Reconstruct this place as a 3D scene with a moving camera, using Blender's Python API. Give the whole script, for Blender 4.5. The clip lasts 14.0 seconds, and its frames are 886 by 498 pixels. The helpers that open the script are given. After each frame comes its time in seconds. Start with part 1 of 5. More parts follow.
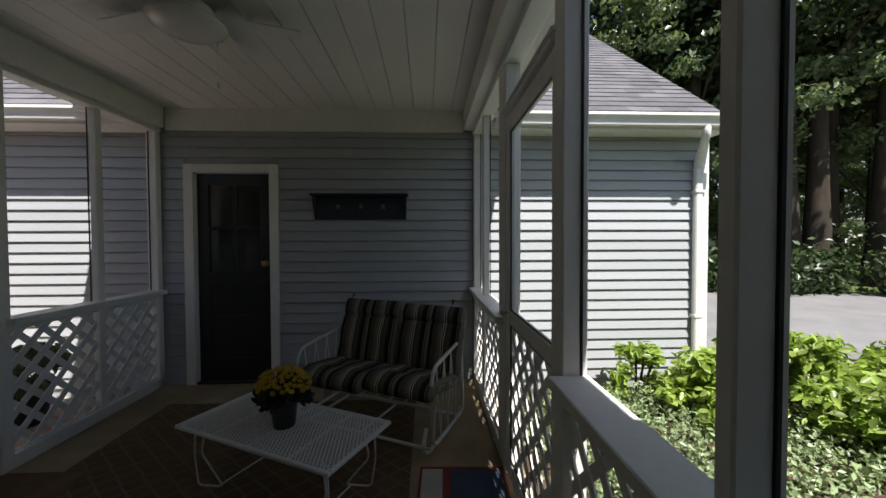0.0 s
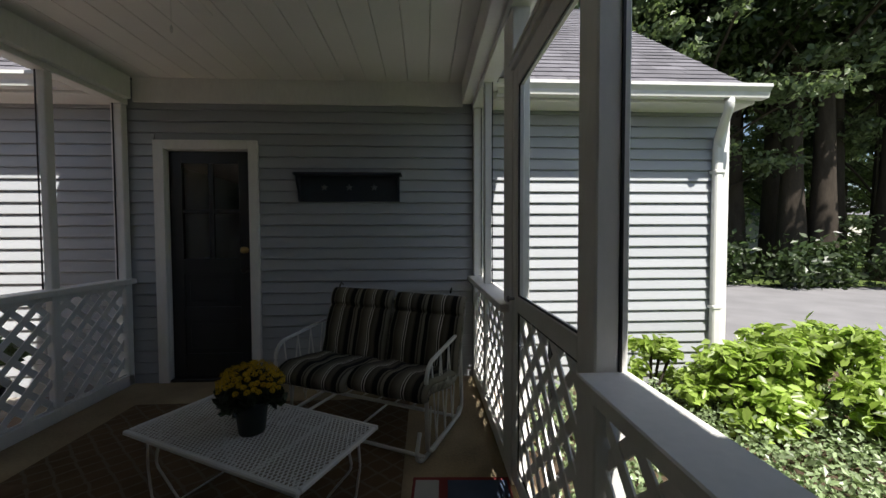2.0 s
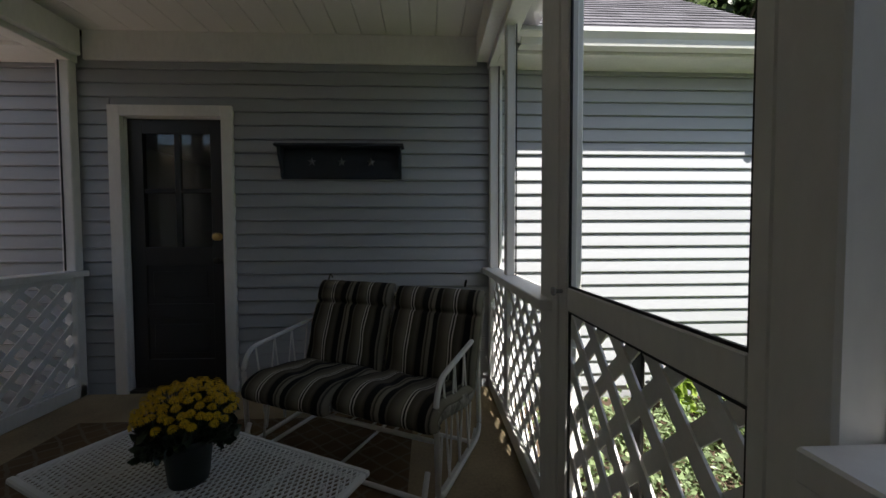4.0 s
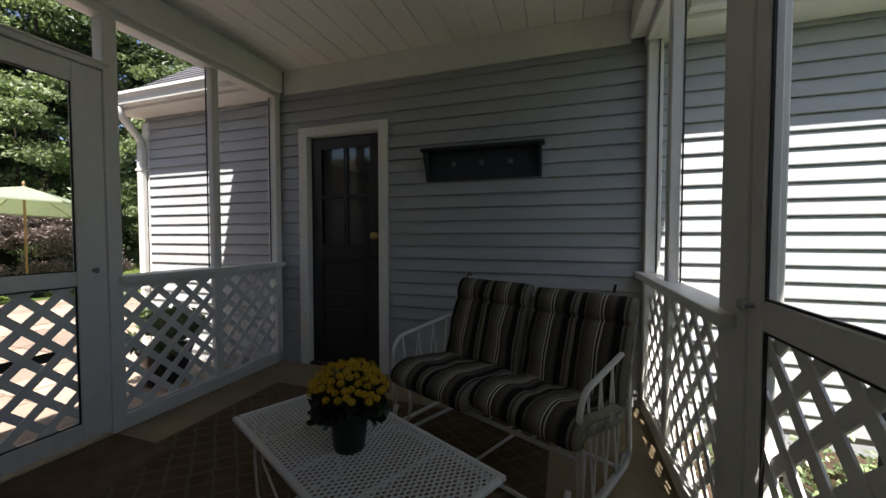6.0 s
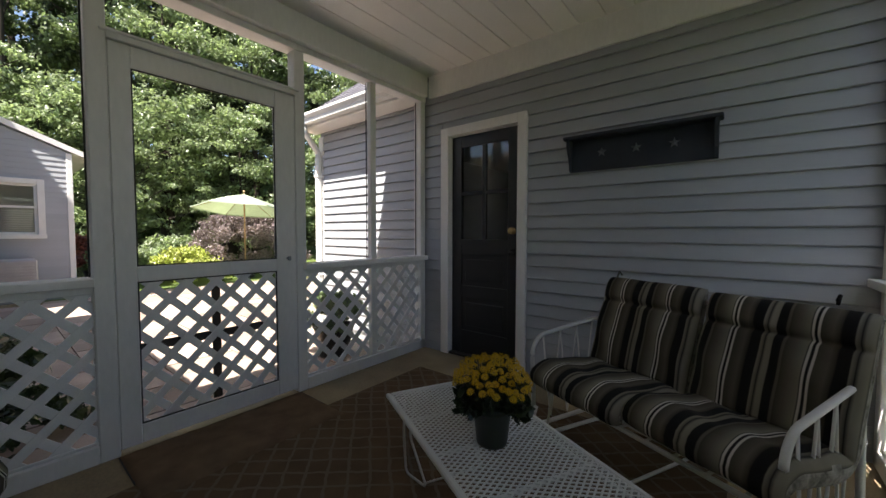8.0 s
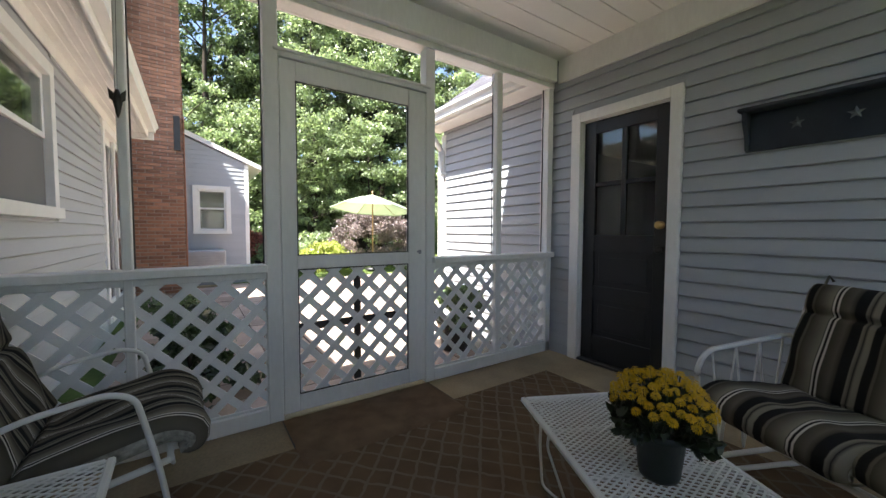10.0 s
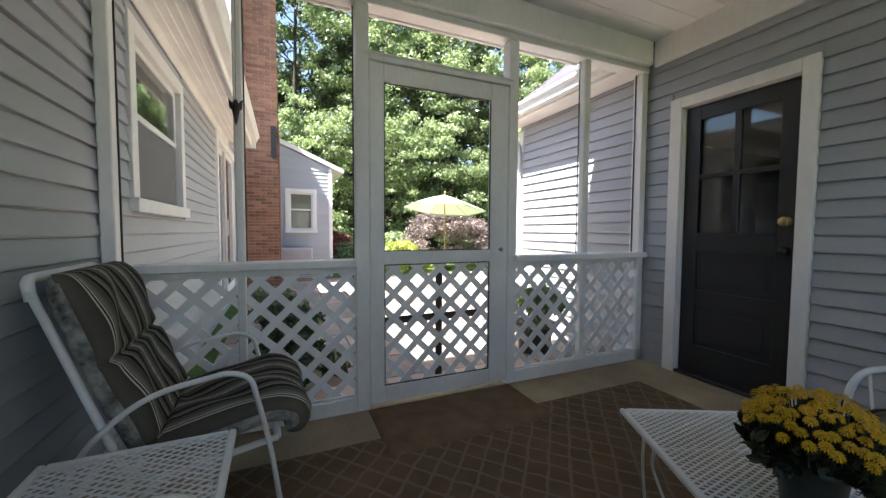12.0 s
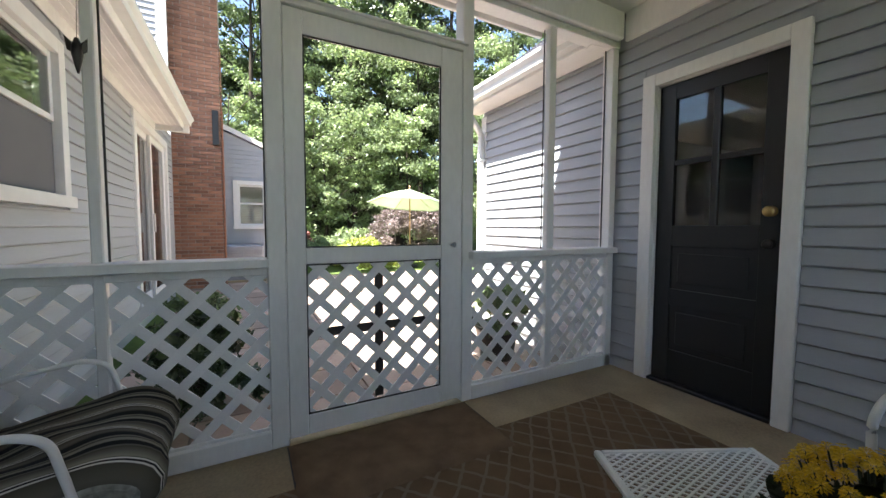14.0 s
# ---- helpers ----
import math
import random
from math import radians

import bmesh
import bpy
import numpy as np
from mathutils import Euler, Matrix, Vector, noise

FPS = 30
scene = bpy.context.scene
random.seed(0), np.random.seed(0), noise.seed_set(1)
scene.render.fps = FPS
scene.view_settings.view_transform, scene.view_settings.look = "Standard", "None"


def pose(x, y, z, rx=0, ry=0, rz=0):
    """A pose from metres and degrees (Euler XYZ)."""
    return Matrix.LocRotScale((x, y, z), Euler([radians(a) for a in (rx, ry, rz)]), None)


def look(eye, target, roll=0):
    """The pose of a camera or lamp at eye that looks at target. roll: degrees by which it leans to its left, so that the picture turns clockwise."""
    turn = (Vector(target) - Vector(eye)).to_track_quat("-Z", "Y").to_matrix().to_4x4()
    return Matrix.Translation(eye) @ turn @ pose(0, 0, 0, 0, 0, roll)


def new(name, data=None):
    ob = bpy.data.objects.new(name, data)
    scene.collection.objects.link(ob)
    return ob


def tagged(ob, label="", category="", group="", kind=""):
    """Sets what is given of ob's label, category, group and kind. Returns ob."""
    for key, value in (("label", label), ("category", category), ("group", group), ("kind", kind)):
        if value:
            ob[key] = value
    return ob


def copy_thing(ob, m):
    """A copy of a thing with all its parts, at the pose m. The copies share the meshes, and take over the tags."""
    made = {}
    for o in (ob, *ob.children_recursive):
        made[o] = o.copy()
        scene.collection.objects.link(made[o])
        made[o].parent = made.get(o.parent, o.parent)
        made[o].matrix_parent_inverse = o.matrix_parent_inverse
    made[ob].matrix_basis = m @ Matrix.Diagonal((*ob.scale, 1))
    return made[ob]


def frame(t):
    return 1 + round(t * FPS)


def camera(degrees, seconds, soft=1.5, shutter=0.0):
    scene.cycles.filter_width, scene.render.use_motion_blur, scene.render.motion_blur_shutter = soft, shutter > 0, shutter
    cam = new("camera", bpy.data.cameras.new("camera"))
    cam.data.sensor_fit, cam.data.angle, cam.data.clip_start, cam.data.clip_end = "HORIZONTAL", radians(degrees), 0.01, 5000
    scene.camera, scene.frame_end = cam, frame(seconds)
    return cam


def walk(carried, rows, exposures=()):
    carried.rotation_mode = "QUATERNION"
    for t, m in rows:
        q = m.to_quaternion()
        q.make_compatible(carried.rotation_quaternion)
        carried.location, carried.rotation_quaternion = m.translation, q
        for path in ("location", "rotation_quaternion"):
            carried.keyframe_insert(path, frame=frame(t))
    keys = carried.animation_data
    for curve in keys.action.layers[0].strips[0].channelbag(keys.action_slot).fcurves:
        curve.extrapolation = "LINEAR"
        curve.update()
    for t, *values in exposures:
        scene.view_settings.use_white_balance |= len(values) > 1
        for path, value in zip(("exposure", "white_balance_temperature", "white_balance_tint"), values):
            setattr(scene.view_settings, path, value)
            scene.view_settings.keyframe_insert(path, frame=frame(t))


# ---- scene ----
cam = camera(100.6, 14.0)
PATH = [
    (0, (0.221, 0.074, 1.389), (0.309, 2.071, 1.34), -0.2),
    (0.5, (0.21, 0.099, 1.376), (0.306, 2.096, 1.326), -0.3),
    (1, (0.219, 0.17, 1.348), (0.313, 2.167, 1.296), -0.3),
    (1.5, (0.23, 0.263, 1.316), (0.329, 2.259, 1.26), -0.2),
    (2, (0.243, 0.38, 1.276), (0.342, 2.377, 1.21), -0.2),
    (4.5, (0.212, 0.95, 1.156), (0.28, 2.947, 1.086), -0.2),
    (5, (0.224, 0.953, 1.155), (0.076, 2.946, 1.089), -0.1),
    (5.5, (0.211, 0.945, 1.159), (-0.208, 2.899, 1.089), -0.1),
    (6, (0.194, 0.945, 1.158), (-0.441, 2.84, 1.09), 0.0),
    (6.5, (0.179, 0.947, 1.156), (-0.642, 2.77, 1.082), 0.0),
    (7, (0.162, 0.953, 1.137), (-0.817, 2.696, 1.067), 0.1),
    (7.5, (0.132, 0.941, 1.143), (-0.979, 2.602, 1.063), 0.1),
    (8, (0.127, 0.959, 1.146), (-1.124, 2.517, 1.059), 0.1),
    (8.5, (0.1, 0.966, 1.151), (-1.267, 2.423, 1.053), 0.2),
    (9, (0.056, 0.969, 1.142), (-1.415, 2.321, 1.041), 0.2),
    (11.5, (-0.108, 0.888, 1.1), (-1.92, 1.727, 1.002), 0.3),
    (12, (-0.11, 0.884, 1.097), (-1.941, 1.681, 0.998), 0.3),
    (12.5, (-0.104, 0.878, 1.091), (-1.942, 1.661, 0.993), 0.3),
    (13, (-0.143, 0.892, 1.087), (-1.978, 1.681, 0.984), 0.3),
    (13.5, (-0.25, 0.997, 1.061), (-2.051, 1.859, 0.958), 0.2),
    (14, (-0.412, 1.198, 1.069), (-2.174, 2.137, 0.954), 0.2),
]
EXPOSURES = [(0.0, 0.8, 6700, 10), (2.0, 0.82, 6700, 10), (4.5, 1.05, 6750, 11), (6.5, 1.3, 6850, 12), (7.5, 1.6, 6900, 13), (9.0, 2.25, 6700, 12), (11.5, 2.7, 6560, 11), (14.0, 2.72, 6560, 11)]
walk(cam, [(t, look(eye, target, roll)) for t, eye, target, roll in PATH], EXPOSURES)

# ---- daylight ----
SUN_TO = Vector((0.17, -0.53, 1.0)).normalized()
world = bpy.data.worlds.new("sky")
scene.world = world
world.use_nodes = True
sky = world.node_tree.nodes.new("ShaderNodeTexSky")
sky.sky_type = "NISHITA"
sky.sun_disc = False
sky.sun_elevation = math.asin(SUN_TO.z)
sky.sun_rotation = math.atan2(SUN_TO.x, SUN_TO.y)
world.node_tree.nodes["Background"].inputs[1].default_value = 0.072
world.node_tree.links.new(sky.outputs[0], world.node_tree.nodes["Background"].inputs[0])
sun = new("sun", bpy.data.lights.new("sun", "SUN"))
sun.data.energy, sun.data.angle, sun.data.color = 5.0, radians(0.5), (1.0, 0.975, 0.94)
sun.matrix_world = look(SUN_TO * 30, (0, 0, 0))


# ---- materials ----
def material(name, color, rough=0.6, metal=0.0, vary=0.12, scale=6.0, fine=90.0, bump=0.15, spec=0.5, island=0.0, stretch=(1, 1, 1), random_tone=0.0):
    """Painted or natural surface with two scales of variation and a fine relief."""
    m = bpy.data.materials.new(name)
    m.use_nodes = True
    nt = m.node_tree
    b = nt.nodes["Principled BSDF"]
    b.inputs["Roughness"].default_value, b.inputs["Metallic"].default_value = rough, metal
    b.inputs["Specular IOR Level"].default_value = spec
    tc = nt.nodes.new("ShaderNodeTexCoord")
    mp = nt.nodes.new("ShaderNodeMapping")
    mp.inputs["Scale"].default_value = stretch
    nt.links.new(tc.outputs["Object"], mp.inputs["Vector"])
    n1, n2 = nt.nodes.new("ShaderNodeTexNoise"), nt.nodes.new("ShaderNodeTexNoise")
    for n, s, d in ((n1, scale, 4), (n2, fine, 3)):
        n.inputs["Scale"].default_value, n.inputs["Detail"].default_value = s, d
        nt.links.new(mp.outputs["Vector"], n.inputs["Vector"])
    add = nt.nodes.new("ShaderNodeMath")
    add.operation = "MULTIPLY_ADD"
    add.inputs[1].default_value = 0.45
    nt.links.new(n2.outputs["Fac"], add.inputs[0])
    nt.links.new(n1.outputs["Fac"], add.inputs[2])
    ramp = nt.nodes.new("ShaderNodeMapRange")
    ramp.inputs["From Min"].default_value, ramp.inputs["From Max"].default_value = 0.4, 1.05
    ramp.inputs["To Min"].default_value, ramp.inputs["To Max"].default_value = 1 - vary, 1 + vary
    nt.links.new(add.outputs[0], ramp.inputs["Value"])
    out = ramp.outputs["Result"]
    for amount, node, socket in ((random_tone, "ShaderNodeObjectInfo", "Random"), (island, "ShaderNodeNewGeometry", "Random Per Island")):
        if amount:
            src = nt.nodes.new(node)
            mr = nt.nodes.new("ShaderNodeMapRange")
            mr.inputs["To Min"].default_value, mr.inputs["To Max"].default_value = 1 - amount, 1 + amount
            nt.links.new(src.outputs[socket], mr.inputs["Value"])
            mul = nt.nodes.new("ShaderNodeMath")
            mul.operation = "MULTIPLY"
            nt.links.new(out, mul.inputs[0])
            nt.links.new(mr.outputs["Result"], mul.inputs[1])
            out = mul.outputs[0]
    sc = nt.nodes.new("ShaderNodeVectorMath")
    sc.operation = "SCALE"
    sc.inputs[0].default_value = color
    nt.links.new(out, sc.inputs["Scale"])
    nt.links.new(sc.outputs[0], b.inputs["Base Color"])
    if bump:
        bp = nt.nodes.new("ShaderNodeBump")
        bp.inputs["Strength"].default_value, bp.inputs["Distance"].default_value = bump, 0.004
        nt.links.new(add.outputs[0], bp.inputs["Height"])
        nt.links.new(bp.outputs[0], b.inputs["Normal"])
    return m


def leaf_material(name, color, glow=0.35, island=0.5):
    """Leaves that let some light through."""
    m = material(name, color, rough=0.38, vary=0.25, scale=0.8, fine=20, bump=0, spec=0.6, island=island)
    nt = m.node_tree
    b = nt.nodes["Principled BSDF"]
    src = b.inputs["Base Color"].links[0].from_socket
    tr = nt.nodes.new("ShaderNodeBsdfTranslucent")
    mix = nt.nodes.new("ShaderNodeMixShader")
    mix.inputs[0].default_value = glow
    warm = nt.nodes.new("ShaderNodeVectorMath")
    warm.operation = "MULTIPLY"
    warm.inputs[1].default_value = (1.05, 1.1, 0.8)
    nt.links.new(src, warm.inputs[0])
    nt.links.new(warm.outputs[0], tr.inputs["Color"])
    nt.links.new(b.outputs[0], mix.inputs[1])
    nt.links.new(tr.outputs[0], mix.inputs[2])
    nt.links.new(mix.outputs[0], nt.nodes["Material Output"].inputs["Surface"])
    return m


def striped(name, period):
    """Woven outdoor cloth with stripes across the local x axis."""
    m = material(name, (1, 1, 1), rough=0.9, vary=0.1, scale=12, fine=500, bump=0.3, spec=0.15)
    nt = m.node_tree
    b = nt.nodes["Principled BSDF"]
    old = b.inputs["Base Color"].links[0].from_socket
    tc = nt.nodes.new("ShaderNodeTexCoord")
    sep = nt.nodes.new("ShaderNodeSeparateXYZ")
    nt.links.new(tc.outputs["Object"], sep.inputs[0])
    dv = nt.nodes.new("ShaderNodeMath")
    dv.operation = "DIVIDE"
    dv.inputs[1].default_value = period
    fr = nt.nodes.new("ShaderNodeMath")
    fr.operation = "FRACT"
    off = nt.nodes.new("ShaderNodeMath")
    off.operation = "ADD"
    off.inputs[1].default_value = 10.0
    nt.links.new(sep.outputs["X"], dv.inputs[0])
    nt.links.new(dv.outputs[0], off.inputs[0])
    nt.links.new(off.outputs[0], fr.inputs[0])
    cr = nt.nodes.new("ShaderNodeValToRGB")
    cr.color_ramp.interpolation = "LINEAR"
    dark, brown, taupe, cream, grey = (0.014, 0.013, 0.012, 1), (0.06, 0.052, 0.038, 1), (0.21, 0.195, 0.15, 1), (0.55, 0.52, 0.46, 1), (0.112, 0.102, 0.078, 1)
    bands = [(0.0, taupe), (0.035, taupe), (0.05, dark), (0.15, dark), (0.165, grey), (0.19, grey), (0.2, brown), (0.3, grey), (0.43, taupe), (0.445, dark), (0.455, cream), (0.475, cream), (0.485, dark), (0.51, dark), (0.52, cream), (0.54, cream), (0.55, brown), (0.68, grey), (0.74, brown), (0.76, dark), (0.88, dark), (0.895, taupe), (0.93, grey), (0.94, dark), (0.975, taupe)]
    els = cr.color_ramp.elements
    els[0].position, els[0].color = bands[0]
    els[1].position, els[1].color = bands[-1]
    for p, c in bands[1:-1]:
        els.new(p).color = c
    nt.links.new(fr.outputs[0], cr.inputs[0])
    mul = nt.nodes.new("ShaderNodeVectorMath")
    mul.operation = "MULTIPLY"
    nt.links.new(cr.outputs[0], mul.inputs[0])
    nt.links.new(old, mul.inputs[1])
    nt.links.new(mul.outputs[0], b.inputs["Base Color"])
    return m


def glass_material(name, tint=(0.9, 0.94, 0.93)):
    m = bpy.data.materials.new(name)
    m.use_nodes = True
    b = m.node_tree.nodes["Principled BSDF"]
    b.inputs["Base Color"].default_value = (*tint, 1)
    b.inputs["Transmission Weight"].default_value = 1.0
    b.inputs["Roughness"].default_value = 0.02
    b.inputs["IOR"].default_value = 1.45
    return m


def rug_material():
    """Brown sisal weave with a paler trellis."""
    m = material("rug_weave", (0.14, 0.092, 0.052), rough=0.95, vary=0.3, scale=5, fine=260, bump=0.6, spec=0.1)
    nt = m.node_tree
    b = nt.nodes["Principled BSDF"]
    old = b.inputs["Base Color"].links[0].from_socket
    tc = nt.nodes.new("ShaderNodeTexCoord")
    wob = nt.nodes.new("ShaderNodeTexNoise")
    wob.inputs["Scale"].default_value = 14
    nt.links.new(tc.outputs["Object"], wob.inputs["Vector"])
    mx = nt.nodes.new("ShaderNodeVectorMath")
    mx.operation = "MULTIPLY_ADD"
    mx.inputs[1].default_value = (0.03, 0.03, 0)
    nt.links.new(wob.outputs["Color"], mx.inputs[0])
    nt.links.new(tc.outputs["Object"], mx.inputs[2])
    lines = []
    for sx, sy in ((1, 1.15), (1, -1.15)):
        dot = nt.nodes.new("ShaderNodeVectorMath")
        dot.operation = "DOT_PRODUCT"
        dot.inputs[1].default_value = (sx / 0.15, sy / 0.15, 0)
        nt.links.new(mx.outputs[0], dot.inputs[0])
        pp = nt.nodes.new("ShaderNodeMath")
        pp.operation = "PINGPONG"
        pp.inputs[1].default_value = 0.5
        nt.links.new(dot.outputs["Value"], pp.inputs[0])
        lt = nt.nodes.new("ShaderNodeMath")
        lt.operation = "LESS_THAN"
        lt.inputs[1].default_value = 0.07
        nt.links.new(pp.outputs[0], lt.inputs[0])
        lines.append(lt)
    mxm = nt.nodes.new("ShaderNodeMath")
    mxm.operation = "MAXIMUM"
    nt.links.new(lines[0].outputs[0], mxm.inputs[0])
    nt.links.new(lines[1].outputs[0], mxm.inputs[1])
    mix = nt.nodes.new("ShaderNodeMix")
    mix.data_type = "RGBA"
    mix.inputs["B"].default_value = (0.185, 0.145, 0.10, 1)
    nt.links.new(mxm.outputs[0], mix.inputs["Factor"])
    nt.links.new(old, mix.inputs["A"])
    nt.links.new(mix.outputs["Result"], b.inputs["Base Color"])
    return m


SIDING = material("siding_paint", (0.39, 0.407, 0.427), rough=0.55, vary=0.07, scale=2.0, fine=60, bump=0.12, random_tone=0.04, stretch=(0.25, 0.25, 2))
WHITE = material("white_paint", (0.80, 0.79, 0.76), rough=0.45, vary=0.11, scale=2.5, fine=45, bump=0.25, stretch=(1, 1, 0.35))
LATTICE = material("lattice_paint", (0.82, 0.81, 0.79), rough=0.5, vary=0.08, scale=5.0, fine=120, bump=0.2, random_tone=0.05)
CEILING = material("ceiling_paint", (0.78, 0.77, 0.74), rough=0.5, vary=0.05, scale=2.0, fine=80, bump=0.1, island=0.03)
METAL_WHITE = material("white_enamel", (0.74, 0.74, 0.71), rough=0.35, vary=0.06, scale=9, fine=150, bump=0.1)
BLACK_DOOR = material("black_door_paint", (0.017, 0.017, 0.018), rough=0.38, vary=0.2, scale=4, fine=90, bump=0.12)
NAVY = material("navy_wood_paint", (0.017, 0.024, 0.034), rough=0.6, vary=0.3, scale=7, fine=60, bump=0.25)
TIN = material("grey_tin", (0.16, 0.17, 0.18), rough=0.5, metal=0.6, vary=0.2)
BRASS = material("brass", (0.60, 0.42, 0.18), rough=0.3, metal=1.0, vary=0.1)
BRONZE = material("dark_bronze", (0.05, 0.045, 0.04), rough=0.4, metal=0.7, vary=0.2)
CONCRETE = material("porch_concrete", (0.33, 0.258, 0.155), rough=0.8, vary=0.42, scale=2.6, fine=70, bump=0.3)
RUG = rug_material()
COIR = material("coir", (0.17, 0.115, 0.07), rough=0.95, vary=0.35, scale=9, fine=300, bump=0.9, spec=0.1)
CLOTH = striped("striped_cloth", 0.25)
FINE_CLOTH = striped("fine_striped_cloth", 0.17)
PALE_CLOTH = material("pale_printed_cloth", (0.25, 0.24, 0.21), rough=0.9, vary=0.95, scale=16, fine=60, bump=0.3, spec=0.1)
SHINGLE = material("roof_shingle", (0.135, 0.13, 0.145), rough=0.9, vary=0.25, scale=3, fine=120, bump=0.6, island=0.22, random_tone=0.12)
BRICK = material("chimney_brick", (0.28, 0.14, 0.085), rough=0.85, vary=0.25, scale=9, fine=90, bump=0.5, random_tone=0.4, island=0.3)
MORTAR = material("mortar", (0.34, 0.30, 0.26), rough=0.9, vary=0.2, scale=8, fine=80, bump=0.4)
PAVER = material("patio_stone", (0.37, 0.275, 0.22), rough=0.85, vary=0.2, scale=3, fine=60, bump=0.4, random_tone=0.28)
GRASS_GROUND = material("lawn_ground", (0.085, 0.12, 0.035), rough=0.95, vary=0.45, scale=1.2, fine=25, bump=0.8, spec=0.1)
MULCH = material("bed_soil", (0.085, 0.06, 0.042), rough=0.95, vary=0.4, scale=6, fine=50, bump=0.9, spec=0.1)
ASPHALT = material("asphalt", (0.2, 0.195, 0.2), rough=0.9, vary=0.2, scale=1.5, fine=90, bump=0.4)
BARK = material("bark", (0.055, 0.045, 0.036), rough=0.95, vary=0.4, scale=5, fine=30, bump=1.0, spec=0.1, stretch=(1, 1, 0.25))
LEAF = leaf_material("tree_leaf", (0.14, 0.185, 0.09), 0.45)
LEAF_LIGHT = leaf_material("light_tree_leaf", (0.25, 0.31, 0.17), 0.5)
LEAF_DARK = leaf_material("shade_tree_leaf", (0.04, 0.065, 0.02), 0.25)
LEAF_LIME = leaf_material("lime_leaf", (0.31, 0.42, 0.09), 0.45)
LEAF_HEDGE = leaf_material("hedge_leaf", (0.36, 0.40, 0.10), 0.4)
LEAF_PURPLE = leaf_material("maple_leaf", (0.215, 0.165, 0.162), 0.3)
LEAF_COVER = leaf_material("groundcover_leaf", (0.23, 0.30, 0.15), 0.25)
LEAF_ROSE = leaf_material("rose_leaf", (0.3, 0.09, 0.07), 0.3)
LEAF_MUM = leaf_material("mum_leaf", (0.022, 0.038, 0.014), 0.2, 0.35)
PETAL = leaf_material("yellow_petal", (0.72, 0.48, 0.02), 0.25, 0.2)
PETAL_HEART = material("flower_heart", (0.36, 0.18, 0.01), rough=0.8, vary=0.3, scale=60, fine=300)
POT = material("dark_green_pot", (0.018, 0.026, 0.02), rough=0.4, vary=0.2)
TERRACOTTA = material("terracotta_pot", (0.3, 0.13, 0.07), rough=0.8)
CANOPY = leaf_material("umbrella_cloth", (0.44, 0.50, 0.38), 0.25, 0.05)
DARK_METAL = material("dark_patio_metal", (0.03, 0.03, 0.03), rough=0.5, metal=0.4)
WOOD = material("umbrella_pole_wood", (0.4, 0.26, 0.14), rough=0.5, stretch=(6, 6, 0.6))
GREY_METAL = material("grey_unit_metal", (0.33, 0.34, 0.35), rough=0.5, metal=0.3)
BEAD = material("black_screen_bead", (0.012, 0.012, 0.012), rough=0.5, vary=0.1)
MAT_RED = material("red_mat_pile", (0.21, 0.03, 0.03), rough=0.95, vary=0.25, fine=250, bump=0.6)
MAT_BLUE = material("blue_mat_pile", (0.05, 0.075, 0.13), rough=0.95, vary=0.25, fine=250, bump=0.6)
MAT_WHITE = material("white_mat_pile", (0.45, 0.45, 0.43), rough=0.95, vary=0.2, fine=250, bump=0.6)
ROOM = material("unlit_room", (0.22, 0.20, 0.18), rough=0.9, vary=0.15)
BLIND = material("cream_blind", (0.34, 0.32, 0.29), rough=0.6)
GLASS = glass_material("window_glass")
SCREEN = material("grey_screen_mesh", (0.13, 0.13, 0.135), rough=0.7, vary=0.1, scale=3, fine=400, bump=0.2)
FROST = material("frosted_shade", (0.75, 0.74, 0.70), rough=0.25, vary=0.05)
FAR_WALL = material("far_cream_wall", (0.62, 0.58, 0.52), rough=0.8)


# ---- builders ----
def group(name, label, category, at=(0, 0, 0), turn=0.0, kind="", set_name=""):
    """An empty at a thing's base."""
    ob = new(name)
    ob.matrix_basis = pose(*at, 0, 0, turn)
    return tagged(ob, label, category, set_name, kind)


def raw(name, verts, faces, mat, parent=None, label="", smooth=False, kind=""):
    me = bpy.data.meshes.new(name)
    me.from_pydata([tuple(v) for v in verts], [], faces)
    me.materials.append(mat)
    if smooth:
        me.shade_smooth()
    ob = new(name, me)
    if parent:
        ob.parent = parent
    return tagged(ob, label, kind=kind)


def part(name, bm, mat, parent=None, label="", smooth=False):
    me = bpy.data.meshes.new(name)
    bm.to_mesh(me)
    bm.free()
    me.materials.append(mat)
    if smooth:
        me.shade_smooth()
    ob = new(name, me)
    if parent:
        ob.parent = parent
    return tagged(ob, label)


CUBE_FACES = [(0, 3, 2, 1), (4, 5, 6, 7), (0, 1, 5, 4), (1, 2, 6, 5), (2, 3, 7, 6), (3, 0, 4, 7)]


def cube_verts(a, b):
    (x0, y0, z0), (x1, y1, z1) = a, b
    return [(x0, y0, z0), (x1, y0, z0), (x1, y1, z0), (x0, y1, z0), (x0, y0, z1), (x1, y0, z1), (x1, y1, z1), (x0, y1, z1)]


